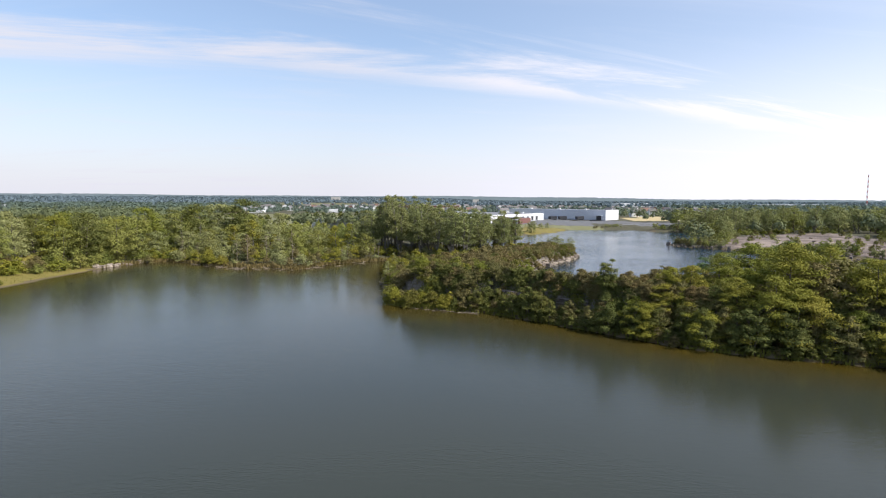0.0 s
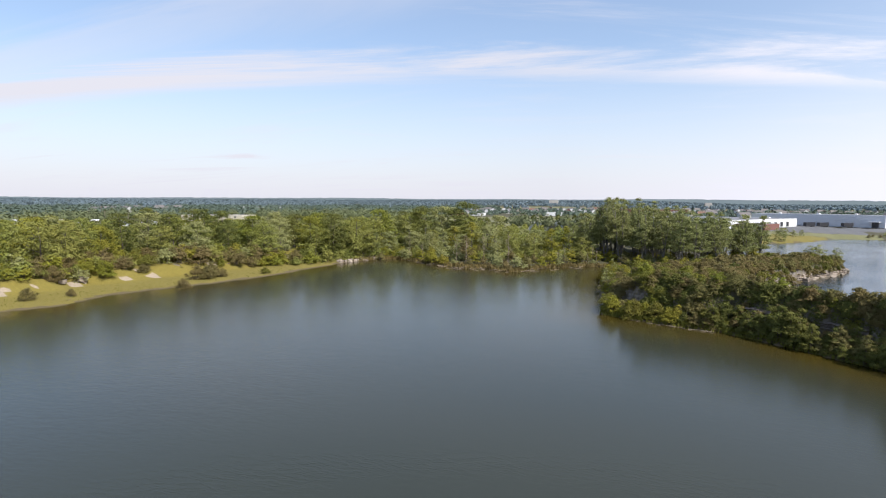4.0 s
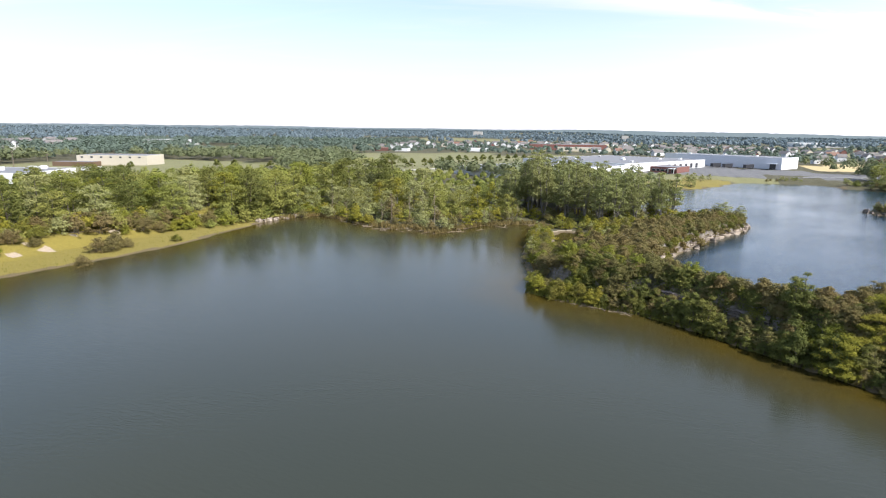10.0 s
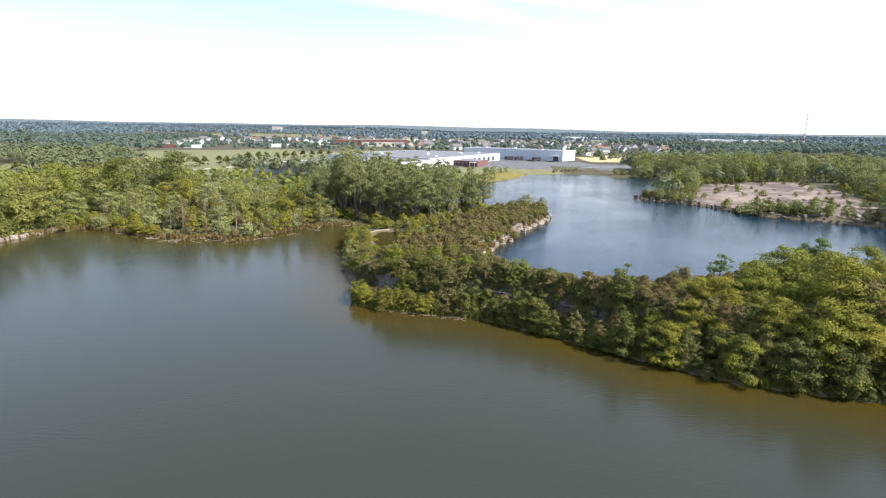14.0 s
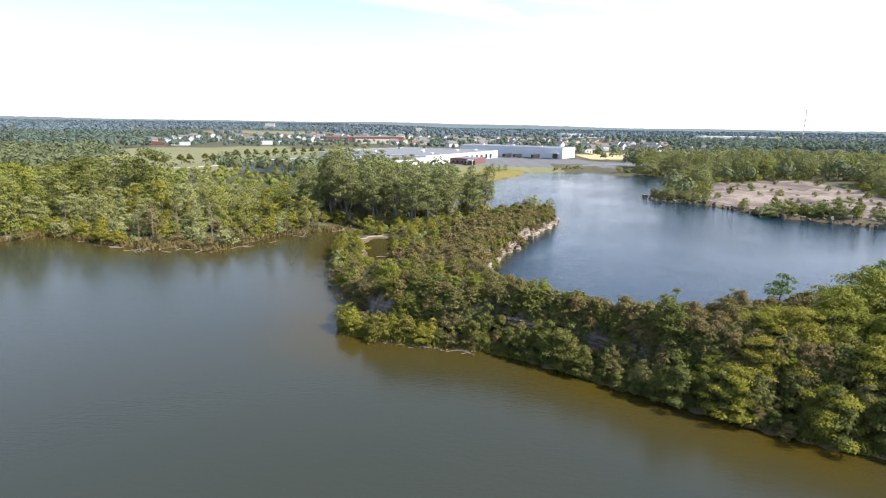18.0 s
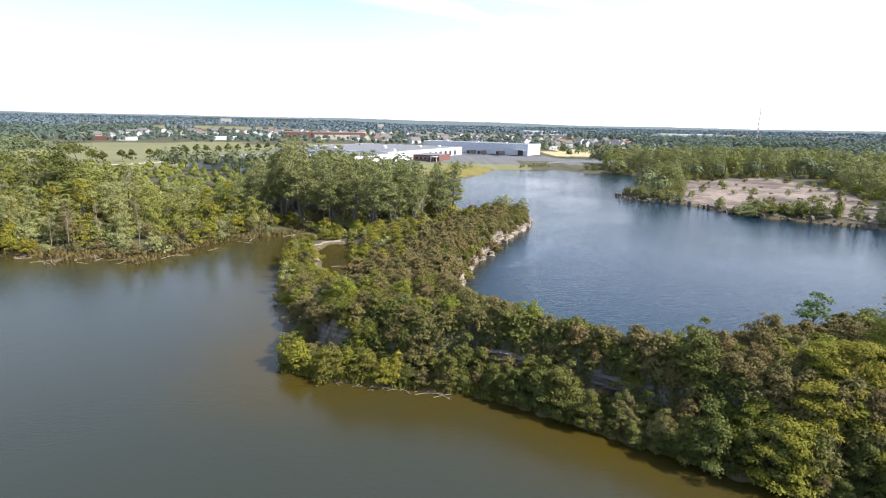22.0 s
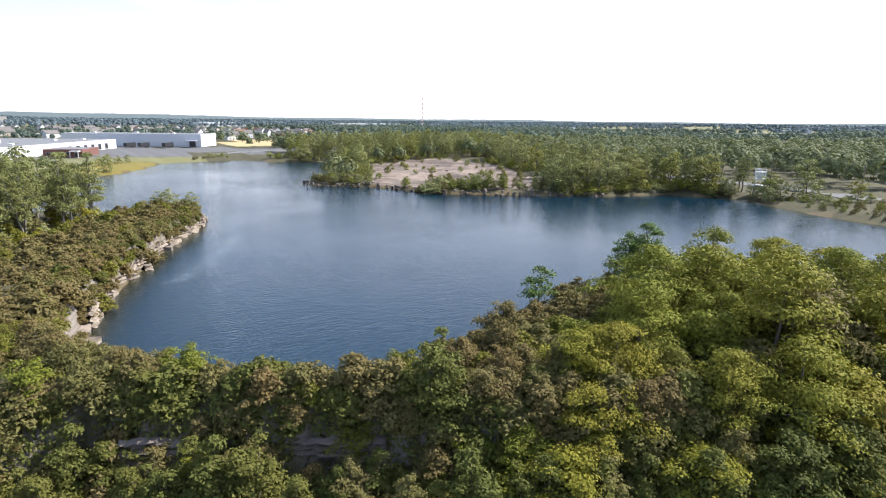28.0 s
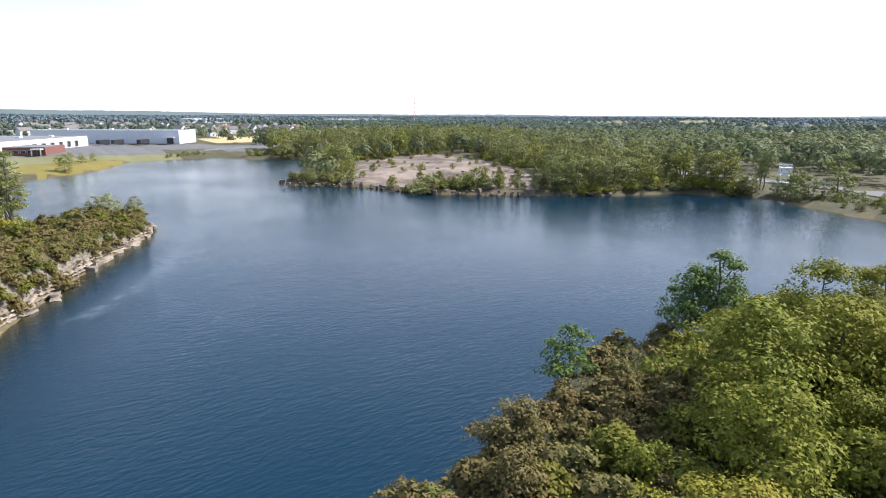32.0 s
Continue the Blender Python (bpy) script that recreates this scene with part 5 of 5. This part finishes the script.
rock_strip("cliff_arm_face", [(9.2, 128.5), (10.8, 138.5), (14.6, 149), (20.9, 164), (28.7, 180), (36.6, 194), (38.6, 203), (33, 211)], 2.6, 1.2, "pale layered limestone face above the blue water", 61, 0.0, 0.18)
rock_wall("cliff_arm", [(7, 121), (8.5, 128), (10.8, 138.5), (14.6, 149), (20.9, 164), (28.7, 180), (36.6, 194), (38.6, 203)], 3.2, 0.5, 0.4, "pale fallen blocks at the foot of the limestone face", 61, 0.6)
rock_strip("rim_rock_face", [(8.0, 92.2), (10.5, 91.2), (12.8, 89.6)], 2.2, 1.8, "pinkish-grey rock showing among the bushes, darkened for shade", 62, 2.4, 0.25, RIM_ROCK)
rock_strip("rim_rock_ledge", [(17.2, 87.0), (20.0, 85.2), (23.0, 82.8)], 1.5, 1.4, "rock ledge between bushes on the rim, darkened for shade", 68, 2.8, 0.25, RIM_ROCK)
rock_wall("tip_rocks", [(-15.0, 100), (-17.2, 110.5), (-21.2, 124), (-23.8, 134)][::-1], 2.2, 0.9, 0.9, "pale rocks at the water's edge of the point", 63, 0.35, -0.15, None, 0.42)
rock_wall("pool_rocks", [(-12.5, 133), (-16.5, 141), (-20, 152), (-20.5, 160)][::-1], 1.6, 0.5, 0.5, "pale stones round the small pool", 64, 0.5, 0.0, None, 0.45)
rock_wall("land_rocks", [(92, 268), (88.5, 259), (97, 249), (106.5, 241), (112, 231), (114.5, 219), (118.5, 209.5), (129, 201), (141, 191), (150, 185), (161, 177)][::-1], 2.0, 1.3, 1.3, "low dark rocky bank of the far shore", 65, 0.6, 0.0, RIM_ROCKS, 0.7)
rock_wall("bank_stones", [(-132, 60), (-134, 74), (-132, 92), (-128, 110), (-124, 120)], 4.5, 0.5, 0.5, "pale stones on the dirt bank", 66, 0.5, 2.2)
rock_wall("wood_rocks", [(-115, 146), (-113.5, 155), (-108, 165.5)], 2.2, 1.0, 0.8, "pale rocks along the wooded shore", 67, 0.5)


# ---- dead wood ----
drng = np.random.default_rng(71)
snags = [bare_tree("dead_tree", 300 + i, 9.0 + i, 3.0) for i in range(3)]
spots = [(-76, 158, 1.15), (-73, 159, 1.0), (-66, 157.5, 0.9), (-100, 168, 1.0), (-93, 165, 0.7), (-57, 156, 1.1), (-52.5, 160, 0.6), (-45, 172, 0.55), (-43.5, 173.5, 0.6), (-37, 178, 0.6), (-35.5, 178.6, 0.7), (-34, 179, 0.5), (-97, 164, 0.5)]
for i, (x, y, s) in enumerate(spots):
    m = spin(x, y, max(ground_at(x, y), -0.3), drng.uniform(0, 360), s)
    if i < 3:
        snags[i].matrix_basis = spin(x, y, max(ground_at(x, y), -0.3))
    else:
        copy_thing(snags[i % 3], m)
bare_tree("bare_bush", 320, 3.2, 3.0, 26, "leafless grey bush on the rim").matrix_basis = spin(55.5, 90.5, ground_at(55.5, 90.5))
bare_tree("bare_bush", 321, 2.2, 2.6, 30, "leafless grey bush on the rim").matrix_basis = spin(47.5, 88.0, ground_at(47.5, 88))


def log(x, y, z, length, turn, tilt=3.0, r=0.09):
    rings = [((-length / 2, 0, 0), r), ((0, 0.04 * length, 0.02), r * 0.9), ((length / 2, 0, 0), r * 0.4)]
    fork = [((length * 0.1, 0.03 * length, 0), r * 0.5), ((length * 0.3, 0.16 * length, length * 0.08), r * 0.2)]
    thing = new("driftwood_log", tubes("driftwood_log", [rings, fork], DEADWOOD, 6))
    thing.matrix_basis = Matrix.Translation((x, y, z)) @ pose(0, 0, 0, 0, tilt, turn)
    return tagged(thing, "bleached driftwood branch lying in shallow water", "driftwood", "driftwood")


for _ in range(26):
    k = drng.uniform(0, 1)
    log(np.interp(k, [0, 1], [-10, 3]), np.interp(k, [0, 1], [94.0, 90.2]) + drng.normal(0, 0.5), 0.05, drng.uniform(0.7, 2.4), drng.normal(-15, 50), drng.normal(0, 8), r=0.05)
marsh_line = np.array([(-92, 161), (-78, 154), (-70, 150), (-63, 153), (-54, 147), (-50, 157), (-45, 166), (-38, 173), (-30, 176)])
mseg = np.r_[0, np.cumsum(np.hypot(*np.diff(marsh_line, axis=0).T))]
for _ in range(44):
    k = drng.uniform(0, mseg[-1])
    log(np.interp(k, mseg, marsh_line[:, 0]) + drng.normal(0, 2), np.interp(k, mseg, marsh_line[:, 1]) + drng.normal(0, 2), 0.08, drng.uniform(2, 5), drng.uniform(0, 180), drng.normal(0, 12))
log(-119, 56, 0.1, 7, 30, r=0.2)
log(-13, 146, 0.08, 5, 15)


# ---- buildings ----
def frame_at(x, y, turn):
    """An Empty whose own x axis runs along the building's front."""
    return Matrix.Translation((x, y, ground_at(x, y) - 0.2)) @ pose(0, 0, 0, 0, 0, turn)


def hall(name, x, y, turn, length, depth, height, wall, roof, label, group="", front=None, end=None):
    """A flat-roofed hall: thick walls round a floor, a roof inside its parapet. Front along +x, depth towards +y."""
    thing = new(name)
    thing.matrix_basis = frame_at(x, y, turn)
    t = 0.35
    part("wall", box((length, t, height), (length / 2, t / 2, 0), 0.04), front or wall, thing)
    part("wall", box((length, t, height), (length / 2, depth - t / 2, 0), 0.04), wall, thing)
    part("wall", box((t, depth - 2 * t, height), (t / 2, depth / 2, 0), 0.04), wall, thing)
    part("wall", box((t, depth - 2 * t, height), (length - t / 2, depth / 2, 0), 0.04), end or wall, thing)
    part("roof", box((length - 2 * t, depth - 2 * t, 0.3), (length / 2, depth / 2, height - 0.38)), roof, thing)
    return tagged(thing, label, "building", group)


def opening(parent, name, size, at, mat, label=""):
    """A door, dock or window, set a little proud of its wall, with a frame round it."""
    w, d, h = size
    door = part(name, box((w, d, h), at, 0.03), mat, parent, label)
    f = 0.14
    part("frame", boxes([((f, d + 0.08, h + f), (at[0] - w / 2 - f / 2, at[1], at[2]), 0), ((f, d + 0.08, h + f), (at[0] + w / 2 + f / 2, at[1], at[2]), 0), ((w, d + 0.08, f), (at[0], at[1], at[2] + h), 0)]), STEEL_GREY, door)
    return door


# the large store hall: grey front, its shade put into the panel colour, white end
store = hall("warehouse", 22, 573, -36, 106, 28, 9.5, WHITE_PANEL, ROOF_GREY, "long warehouse with a front greyed for shade and white end wall", "", GREY_PANEL, WHITE_PANEL)
opening(store, "dock_door", (4.6, 0.5, 4.0), (99.5, -0.1, 0.2), DARK_OPENING)
part("canopy", box((7.5, 3.2, 0.5), (99.5, -1.6, 4.4), 0.05), GREY_PANEL, store, "grey dock canopy")
for i in range(17):
    part("wall_rib", box((0.22, 0.05, 9.3), (3 + i * 6.1, -0.025, 0.05)), GREY_PANEL, store)
for x, y, s in ((20, 10, 2.0), (48, 18, 2.4), (80, 12, 1.8)):
    part("roof_vent", box((s, s, 1.4), (x, y, 9.0), 0.1), STEEL_WHITE, store)

# the older works in front of it: white long wall with docks, low wing, brick office
works = hall("factory_hall", -91, 459, -30, 95, 122, 6.4, WHITE_PANEL, ROOF_GREY, "low white factory hall with a wide grey roof")
for i in range(6):
    door = part("dock_door", box((0.5, 3.4, 3.4), (95.1, 62 + i * 9.0, 0.6), 0.03), DARK_OPENING, works)
    part("frame", boxes([((0.6, 0.2, 3.6), (95.1, 60.2 + i * 9.0, 0.6), 0), ((0.6, 0.2, 3.6), (95.1, 63.8 + i * 9.0, 0.6), 0), ((0.6, 3.4, 0.2), (95.1, 62 + i * 9.0, 4.0), 0)]), STEEL_GREY, door)
for x, y, s in ((30, 30, 2.2), (62, 50, 2.6), (85, 25, 2.0), (70, 92, 3.0), (20, 80, 1.8), (50, 70, 2.0), (48, 16, 1.6), (80, 108, 2.4)):
    part("roof_vent", box((s, s * 1.2, 1.5), (x, y, 5.9), 0.1), STEEL_GREY if s < 2 else STEEL_WHITE, works)
wing = hall("factory_wing", -112, 342, -30, 60, 104, 5.8, WHITE_PANEL, ROOF_GREY, "low factory wing with a pale grey flat roof")
door = part("side_door", box((0.3, 3.0, 3.2), (-0.05, 14, 0.2), 0.03), DARK_OPENING, wing)
for x, y, s in ((15, 20, 1.6), (40, 50, 2.0), (22, 80, 1.8)):
    part("roof_vent", box((s, s, 1.3), (x, y, 5.3), 0.1), STEEL_WHITE, wing)
office = hall("brick_office", 8.5, 430, -22, 19, 26, 4.2, BRICK_RED, ROOF_GREY, "single-storey red brick office with a flat roof")
for i in range(4):
    opening(office, "window", (2.2, 0.2, 1.4), (2.6 + i * 3.2, -0.06, 1.2), GLASS_DARK)
part("porch", boxes([((4.5, 4.0, 0.4), (16.2, -2.2, 3.1), 0), ((0.3, 0.3, 3.1), (14.2, -3.9, 0), 0), ((0.3, 0.3, 3.1), (18.2, -3.9, 0), 0)]), WHITE_PANEL, office, "white entrance porch")
opening(office, "door", (1.8, 0.2, 2.2), (16.2, -0.06, 0.2), DARK_OPENING)

# buildings beyond the left wood
shed = hall("workshop_hall", -378, 132, 22, 118, 40, 5.0, WHITE_PANEL, ROOF_GREY, "low white workshop hall with a pale grey roof", "halls beyond the wood")
for x, y, s in ((30, 22, 3.0), (72, 30, 3.4), (95, 18, 2.4), (50, 32, 2.0), (108, 30, 2.2)):
    part("roof_unit", box((s, s * 0.9, 1.9), (x, y, 4.8), 0.1), STEEL_WHITE, shed)
tan = hall("tan_hall", -384, 292, 22, 50, 28, 7.6, TAN_PANEL, ROOF_GREY, "tan metal-clad hall with a row of small windows", "halls beyond the wood")
for i in range(7):
    opening(tan, "window", (1.6, 0.2, 0.9), (4 + i * 6.8, -0.06, 5.8), GLASS_DARK)
lean = hall("stone_annex", -390, 278, 22, 28, 12, 3.4, RUST_BROWN, ROOF_GREY, "dark single-storey annex in front of the tan hall", "halls beyond the wood")


def house(x, y, turn, w, d, h, wall, roof, label):
    """A gabled house: walls with gables, an overhanging roof, chimney, door and windows."""
    thing = new("house")
    thing.matrix_basis = frame_at(x, y, turn)
    bm = bmesh.new()
    a = [bm.verts.new(p) for p in ((-w / 2, -d / 2, 0), (w / 2, -d / 2, 0), (w / 2, d / 2, 0), (-w / 2, d / 2, 0), (-w / 2, -d / 2, h), (w / 2, -d / 2, h), (w / 2, d / 2, h), (-w / 2, d / 2, h), (-w / 2, 0, h + d * 0.36), (w / 2, 0, h + d * 0.36))]
    for q in ((0, 1, 5, 4), (2, 3, 7, 6), (3, 0, 4, 8, 7), (1, 2, 6, 9, 5)):
        bm.faces.new([a[i] for i in q])
    part("wall", bm, wall, thing)
    bm = bmesh.new()
    for s in (-1, 1):
        lo, hi = (s * (d / 2 + 0.5), h - 0.36), (0.0, h + d * 0.36 + 0.02)
        v = [bm.verts.new(p) for p in ((-w / 2 - 0.5, lo[0], lo[1]), (w / 2 + 0.5, lo[0], lo[1]), (w / 2 + 0.5, 0, hi[1]), (-w / 2 - 0.5, 0, hi[1]))]
        u = [bm.verts.new(Vector(p.co) + Vector((0, 0, 0.28))) for p in v]
        for q in ((v[3], v[2], v[1], v[0]), (u[0], u[1], u[2], u[3]), (v[0], v[1], u[1], u[0]), (v[1], v[2], u[2], u[1]), (v[3], v[0], u[0], u[3])):
            bm.faces.new(q)
    part("roof", bm, roof, thing)
    for i in range(2):
        part("window", box((1.2, 0.12, 1.3), (-w / 4 + i * w / 2, -d / 2 - 0.03, 1.0)), GLASS_DARK, thing)
    part("door", box((1.0, 0.12, 2.05), (0, -d / 2 - 0.03, 0.1)), RUST_BROWN, thing)
    return tagged(thing, label, "house", "houses of the town")


hrng = np.random.default_rng(81)
looks = [(WHITE_PANEL, ROOF_SHINGLE, "white house with a dark gabled roof in the distant town"), (TAN_PANEL, ROOF_SHINGLE, "cream house with a dark gabled roof in the distant town"),
         (WHITE_PANEL, ROOF_RED, "white house with a red-brown gabled roof in the distant town"), (BRICK_RED, ROOF_SHINGLE, "red brick house with a dark roof in the distant town")]
protos = []
for x, y in scatter(hrng, [(-360, 740), (-300, 860), (-150, 940), (60, 680), (130, 640), (330, 680), (420, 900), (200, 1150), (-300, 1300), (-460, 1000)], 40):
    n = int(hrng.choice(4, p=(0.60, 0.25, 0.08, 0.07)))
    turn = float(hrng.choice((0, 90, 180, 270)) + hrng.normal(20, 8))
    if len(protos) < 4:
        wall, roof, label = looks[len(protos)]
        protos.append(house(x, y, turn, 14, 9, 5.2, wall, roof, label))
    else:
        copy_thing(protos[n], Matrix.Translation((x, y, ground_at(x, y) - 0.2)) @ pose(0, 0, 0, 0, 0, turn) @ Matrix.Diagonal((*hrng.uniform(0.6, 1.05, 2), hrng.uniform(0.75, 1.05), 1)))
for x, y in [(-720, 430), (-700, 460), (-760, 470), (-690, 500), (-800, 520), (-830, 560), (-740, 540), (-790, 600), (-860, 620)]:
    copy_thing(protos[int(hrng.integers(2))], Matrix.Translation((x, y, ground_at(x, y) - 0.2)) @ pose(0, 0, 0, 0, 0, hrng.uniform(0, 360)) @ Matrix.Diagonal((1.3, 1.2, 1.3, 1)))
for x, y, turn, l, d, h, wall, roof, label in (
        (-350, 700, 12, 22, 18, 4.5, BRICK_RED, ROOF_RED, "red-brown shop building at the edge of town"), (-318, 704, 12, 18, 18, 4, WHITE_PANEL, ROOF_GREY, "white flat-roofed store at the edge of town"),
        (-232, 760, 14, 30, 20, 4.5, WHITE_PANEL, STEEL_WHITE, "white round-shouldered storehouse at the edge of town"), (-170, 900, 12, 120, 40, 9, BRICK_RED, ROOF_GREY, "long red brick mill building in the town"),
        (-120, 860, 12, 60, 24, 6, TAN_PANEL, ROOF_GREY, "low cream building in the town"), (-10, 800, 10, 40, 14, 4, WHITE_PANEL, ROOF_GREY, "row of white low sheds on the meadow"),
        (-560, 1900, 10, 30, 20, 20, CONCRETE, ROOF_GREY, "tall grey silo block on the skyline"), (-60, 1700, 8, 18, 16, 18, CONCRETE, ROOF_GREY, "tall cream block in the town"),
        (330, 1500, 5, 110, 60, 10, WHITE_PANEL, STEEL_WHITE, "wide white hall far behind the trees"), (620, 1350, -8, 160, 60, 10, GREY_PANEL, STEEL_WHITE, "wide pale hall far behind the trees"),
        (-760, 700, 30, 80, 40, 9, WHITE_PANEL, ROOF_GREY, "white hall beyond the woods"), (900, 900, -20, 70, 40, 8, WHITE_PANEL, STEEL_WHITE, "white farm hall in the distance"),
        (1300, 620, -30, 60, 30, 7, WHITE_PANEL, STEEL_WHITE, "white farm shed in the distance")):
    hall("town_building", x, y, turn, l, d, h, wall, roof, label, "large buildings of the town")


# ---- masts, poles, small structures ----
def mast(x, y, height):
    """A guyed lattice radio mast in red and white bands."""
    thing = new("radio_mast")
    thing.matrix_basis = Matrix.Translation((x, y, ground_at(x, y) - 0.3))
    n = 14
    for i in range(n):
        z0, z1 = height * i / n, height * (i + 1) / n
        s0, s1 = 1.3 - 0.7 * i / n, 1.3 - 0.7 * (i + 1) / n
        c0, c1 = [[(s * math.cos(a), s * math.sin(a), z) for a in (0.3, 2.39, 4.49)] for s, z in ((s0, z0), (s1, z1))]
        rods = [[(c0[k], 0.24), (c1[k], 0.24)] for k in range(3)] + [[(c0[k], 0.13), (c1[(k + 1) % 3], 0.13)] for k in range(3)] + [[(c1[k], 0.13), (c1[(k + 1) % 3], 0.13)] for k in range(3)]
        part("mast_section", tubes("mast_section", rods, STEEL_RED if i % 2 else STEEL_WHITE, 4), parent=thing)
    part("antenna", tubes("antenna", [[((0, 0, height), 0.1), ((0, 0, height + 4), 0.05)]], STEEL_GREY, 5), parent=thing)
    return tagged(thing, "tall red and white lattice radio mast", "radio mast")


mast(685, 1082, 66)


def lookout(x, y, turn):
    """An old white frame tower of three open storeys."""
    thing = new("frame_tower")
    thing.matrix_basis = frame_at(x, y, turn)
    w, h = 2.9, 8.2
    for sx in (-1, 1):
        for sy in (-1, 1):
            part("post", box((0.4, 0.4, h), (sx * w / 2, sy * w / 2, 0), 0.03), STEEL_WHITE, thing)
    for z in (3.4, 5.6, 7.8):
        part("deck", box((w + 0.5, w + 0.5, 0.25), (0, 0, z), 0.04), STEEL_WHITE, thing)
        part("railing", boxes([((w + 0.4, 0.08, 0.10), (0, s * (w / 2 + 0.2), z + 1.0), 0) for s in (-1, 1)] + [((0.08, w + 0.4, 0.10), (s * (w / 2 + 0.2), 0, z + 1.0), 0) for s in (-1, 1)]), STEEL_WHITE, thing)
    part("cabin", box((w * 0.6, w * 0.6, 1.7), (-0.3, 0, 5.85), 0.05), STEEL_WHITE, thing)
    part("window", box((0.8, 0.1, 0.8), (-0.3, -w * 0.3 - 0.03, 6.4)), GLASS_DARK, thing)
    part("hopper", box((1.1, 1.1, 1.0), (0.4, 0.3, 8.05), 0.15), STEEL_GREY, thing)
    return tagged(thing, "old white open frame tower among trees", "tower")


lookout(200.5, 144.5, 25)


def pole(x, y, height, arms=1):
    thing = new("utility_pole")
    thing.matrix_basis = Matrix.Translation((x, y, ground_at(x, y) - 0.3)) @ pose(0, 0, 0, 0, 0, 20)
    part("shaft", tubes("shaft", [[((0, 0, 0), 0.2), ((0, 0, height), 0.13)]], POLE_WOOD, 7), parent=thing)
    for i in range(arms):
        part("crossarm", box((2.6, 0.14, 0.16), (0, 0.16, height - 0.7 - i * 1.1), 0.02), POLE_WOOD, thing)
        for k in (-1.1, -0.4, 0.4, 1.1):
            part("insulator", box((0.12, 0.12, 0.22), (k, 0.16, height - 0.54 - i * 1.1), 0.02), STEEL_GREY, thing)
    return tagged(thing, "wooden utility pole with a crossarm", "utility pole", "utility poles")


first = pole(-330, 232, 12)
for x, y, s in ((-372, 240, 1.1), (-415, 250, 1.0), (-455, 262, 1.1), (-500, 300, 1.2), (170, 440, 1.0), (185, 470, 1.0), (196, 430, 1.1), (214, 120, 0.9), (220, 150, 0.9), (150, 455, 0.9), (-20, 600, 1.0), (60, 640, 1.0)):
    copy_thing(first, spin(x, y, ground_at(x, y) - 0.3, 20, 1, s))


def strip(name, line, width, mat, label, lift=0.06):
    """A road laid on the ground along a line."""
    p = np.array(line, float)
    s = np.r_[0, np.cumsum(np.hypot(*np.diff(p, axis=0).T))]
    k = np.arange(0, s[-1], 4.0)
    x, y = np.interp(k, s, p[:, 0]), np.interp(k, s, p[:, 1])
    dx, dy = np.gradient(x), np.gradient(y)
    q = np.hypot(dx, dy)
    nx, ny = -dy / q * width / 2, dx / q * width / 2
    n = len(k)
    rows = []
    for o in (-1, 1):
        rows.append(np.stack([x + o * nx, y + o * ny, land(x + o * nx, y + o * ny)[0] + lift], 1))
    v = np.concatenate(rows)
    v = np.concatenate([v, v - np.array([0, 0, 0.5])])
    i = np.arange(n - 1)
    f = np.concatenate([np.stack([i + n, i + n + 1, i + 1, i], 1)[:, ::-1], np.stack([i, i + 1, i + 1 + 2 * n, i + 2 * n], 1)[:, ::-1], np.stack([i + n, i + n + 1, i + n + 1 + 2 * n, i + 3 * n], 1)])
    return tagged(new(name, mesh_from(name, v, f, mat)), label, "road", kind="structure")


strip("road_east", [(206, 60), (211, 100), (214, 120), (219, 134), (223, 150), (220, 176), (212, 190), (214, 240), (232, 300)], 6.5, ROAD_GREY, "pale grey road along the wooded shore", 0.15)
strip("road_meadow", [(-190, 332), (-161, 362), (-137, 392), (-116, 420), (-100, 448)], 5, CONCRETE, "pale drive beside the row of trees", 0.12)
strip("road_yard", [(100, 432), (140, 440), (176, 438), (230, 470), (330, 520)], 8, ROAD_GREY, "dusty pale road past the warehouse", 0.12)

# things lying about on the sandy ground and the yards
shed2 = hall("old_shed", 222, 322, -15, 13, 7, 3.4, RUST_BROWN, RUST_BROWN, "long low rusty brown shed behind the sandy ground", "")


def trailer(x, y, turn, mat, label):
    thing = new("truck_trailer")
    thing.matrix_basis = frame_at(x, y, turn)
    part("box", box((12.5, 2.5, 2.7), (0, 0, 1.2), 0.05), mat, thing)
    part("chassis", box((12, 1.0, 0.25), (0, 0, 0.95)), STEEL_GREY, thing)
    for wx in (3.6, 4.9):
        for wy in (-0.95, 0.95):
            bm = bmesh.new()
            bmesh.ops.create_cone(bm, cap_ends=True, segments=14, radius1=0.5, radius2=0.5, depth=0.35, matrix=pose(wx, wy, 0.65, 90))
            part("wheel", bm, DARK_OPENING, thing)
    for wy in (-0.6, 0.6):
        part("landing_leg", box((0.15, 0.15, 1.0), (-4, wy, 0.1)), STEEL_GREY, thing)
    return tagged(thing, label, "trailer", "parked trailers")


for x, y, turn, mat, label in ((70, 520, 54, DARK_OPENING, "dark parked truck trailer by the dock"), (62, 528, 54, DARK_OPENING, "dark parked truck trailer by the dock"), (84, 508, 54, DARK_OPENING, "dark parked truck trailer by the dock"),
                               (-345, 236, 10, STEEL_WHITE, "white parked truck trailer beside the hall"), (-318, 250, 12, STEEL_WHITE, "white parked truck trailer beside the hall")):
    trailer(x, y, turn, mat, label)
crng = np.random.default_rng(91)
for i in range(7):
    b = new("rubble_block", rock_mesh(400 + i, (1.6, 1.1, 0.6)))
    x, y = 150 + crng.normal(0, 14), 240 + crng.normal(0, 20)
    b.matrix_basis = spin(x, y, ground_at(x, y) + 0.2, crng.uniform(0, 360), crng.uniform(0.7, 1.3))
    tagged(b, "pale rubble block on the sandy ground", "rubble", "rubble blocks")
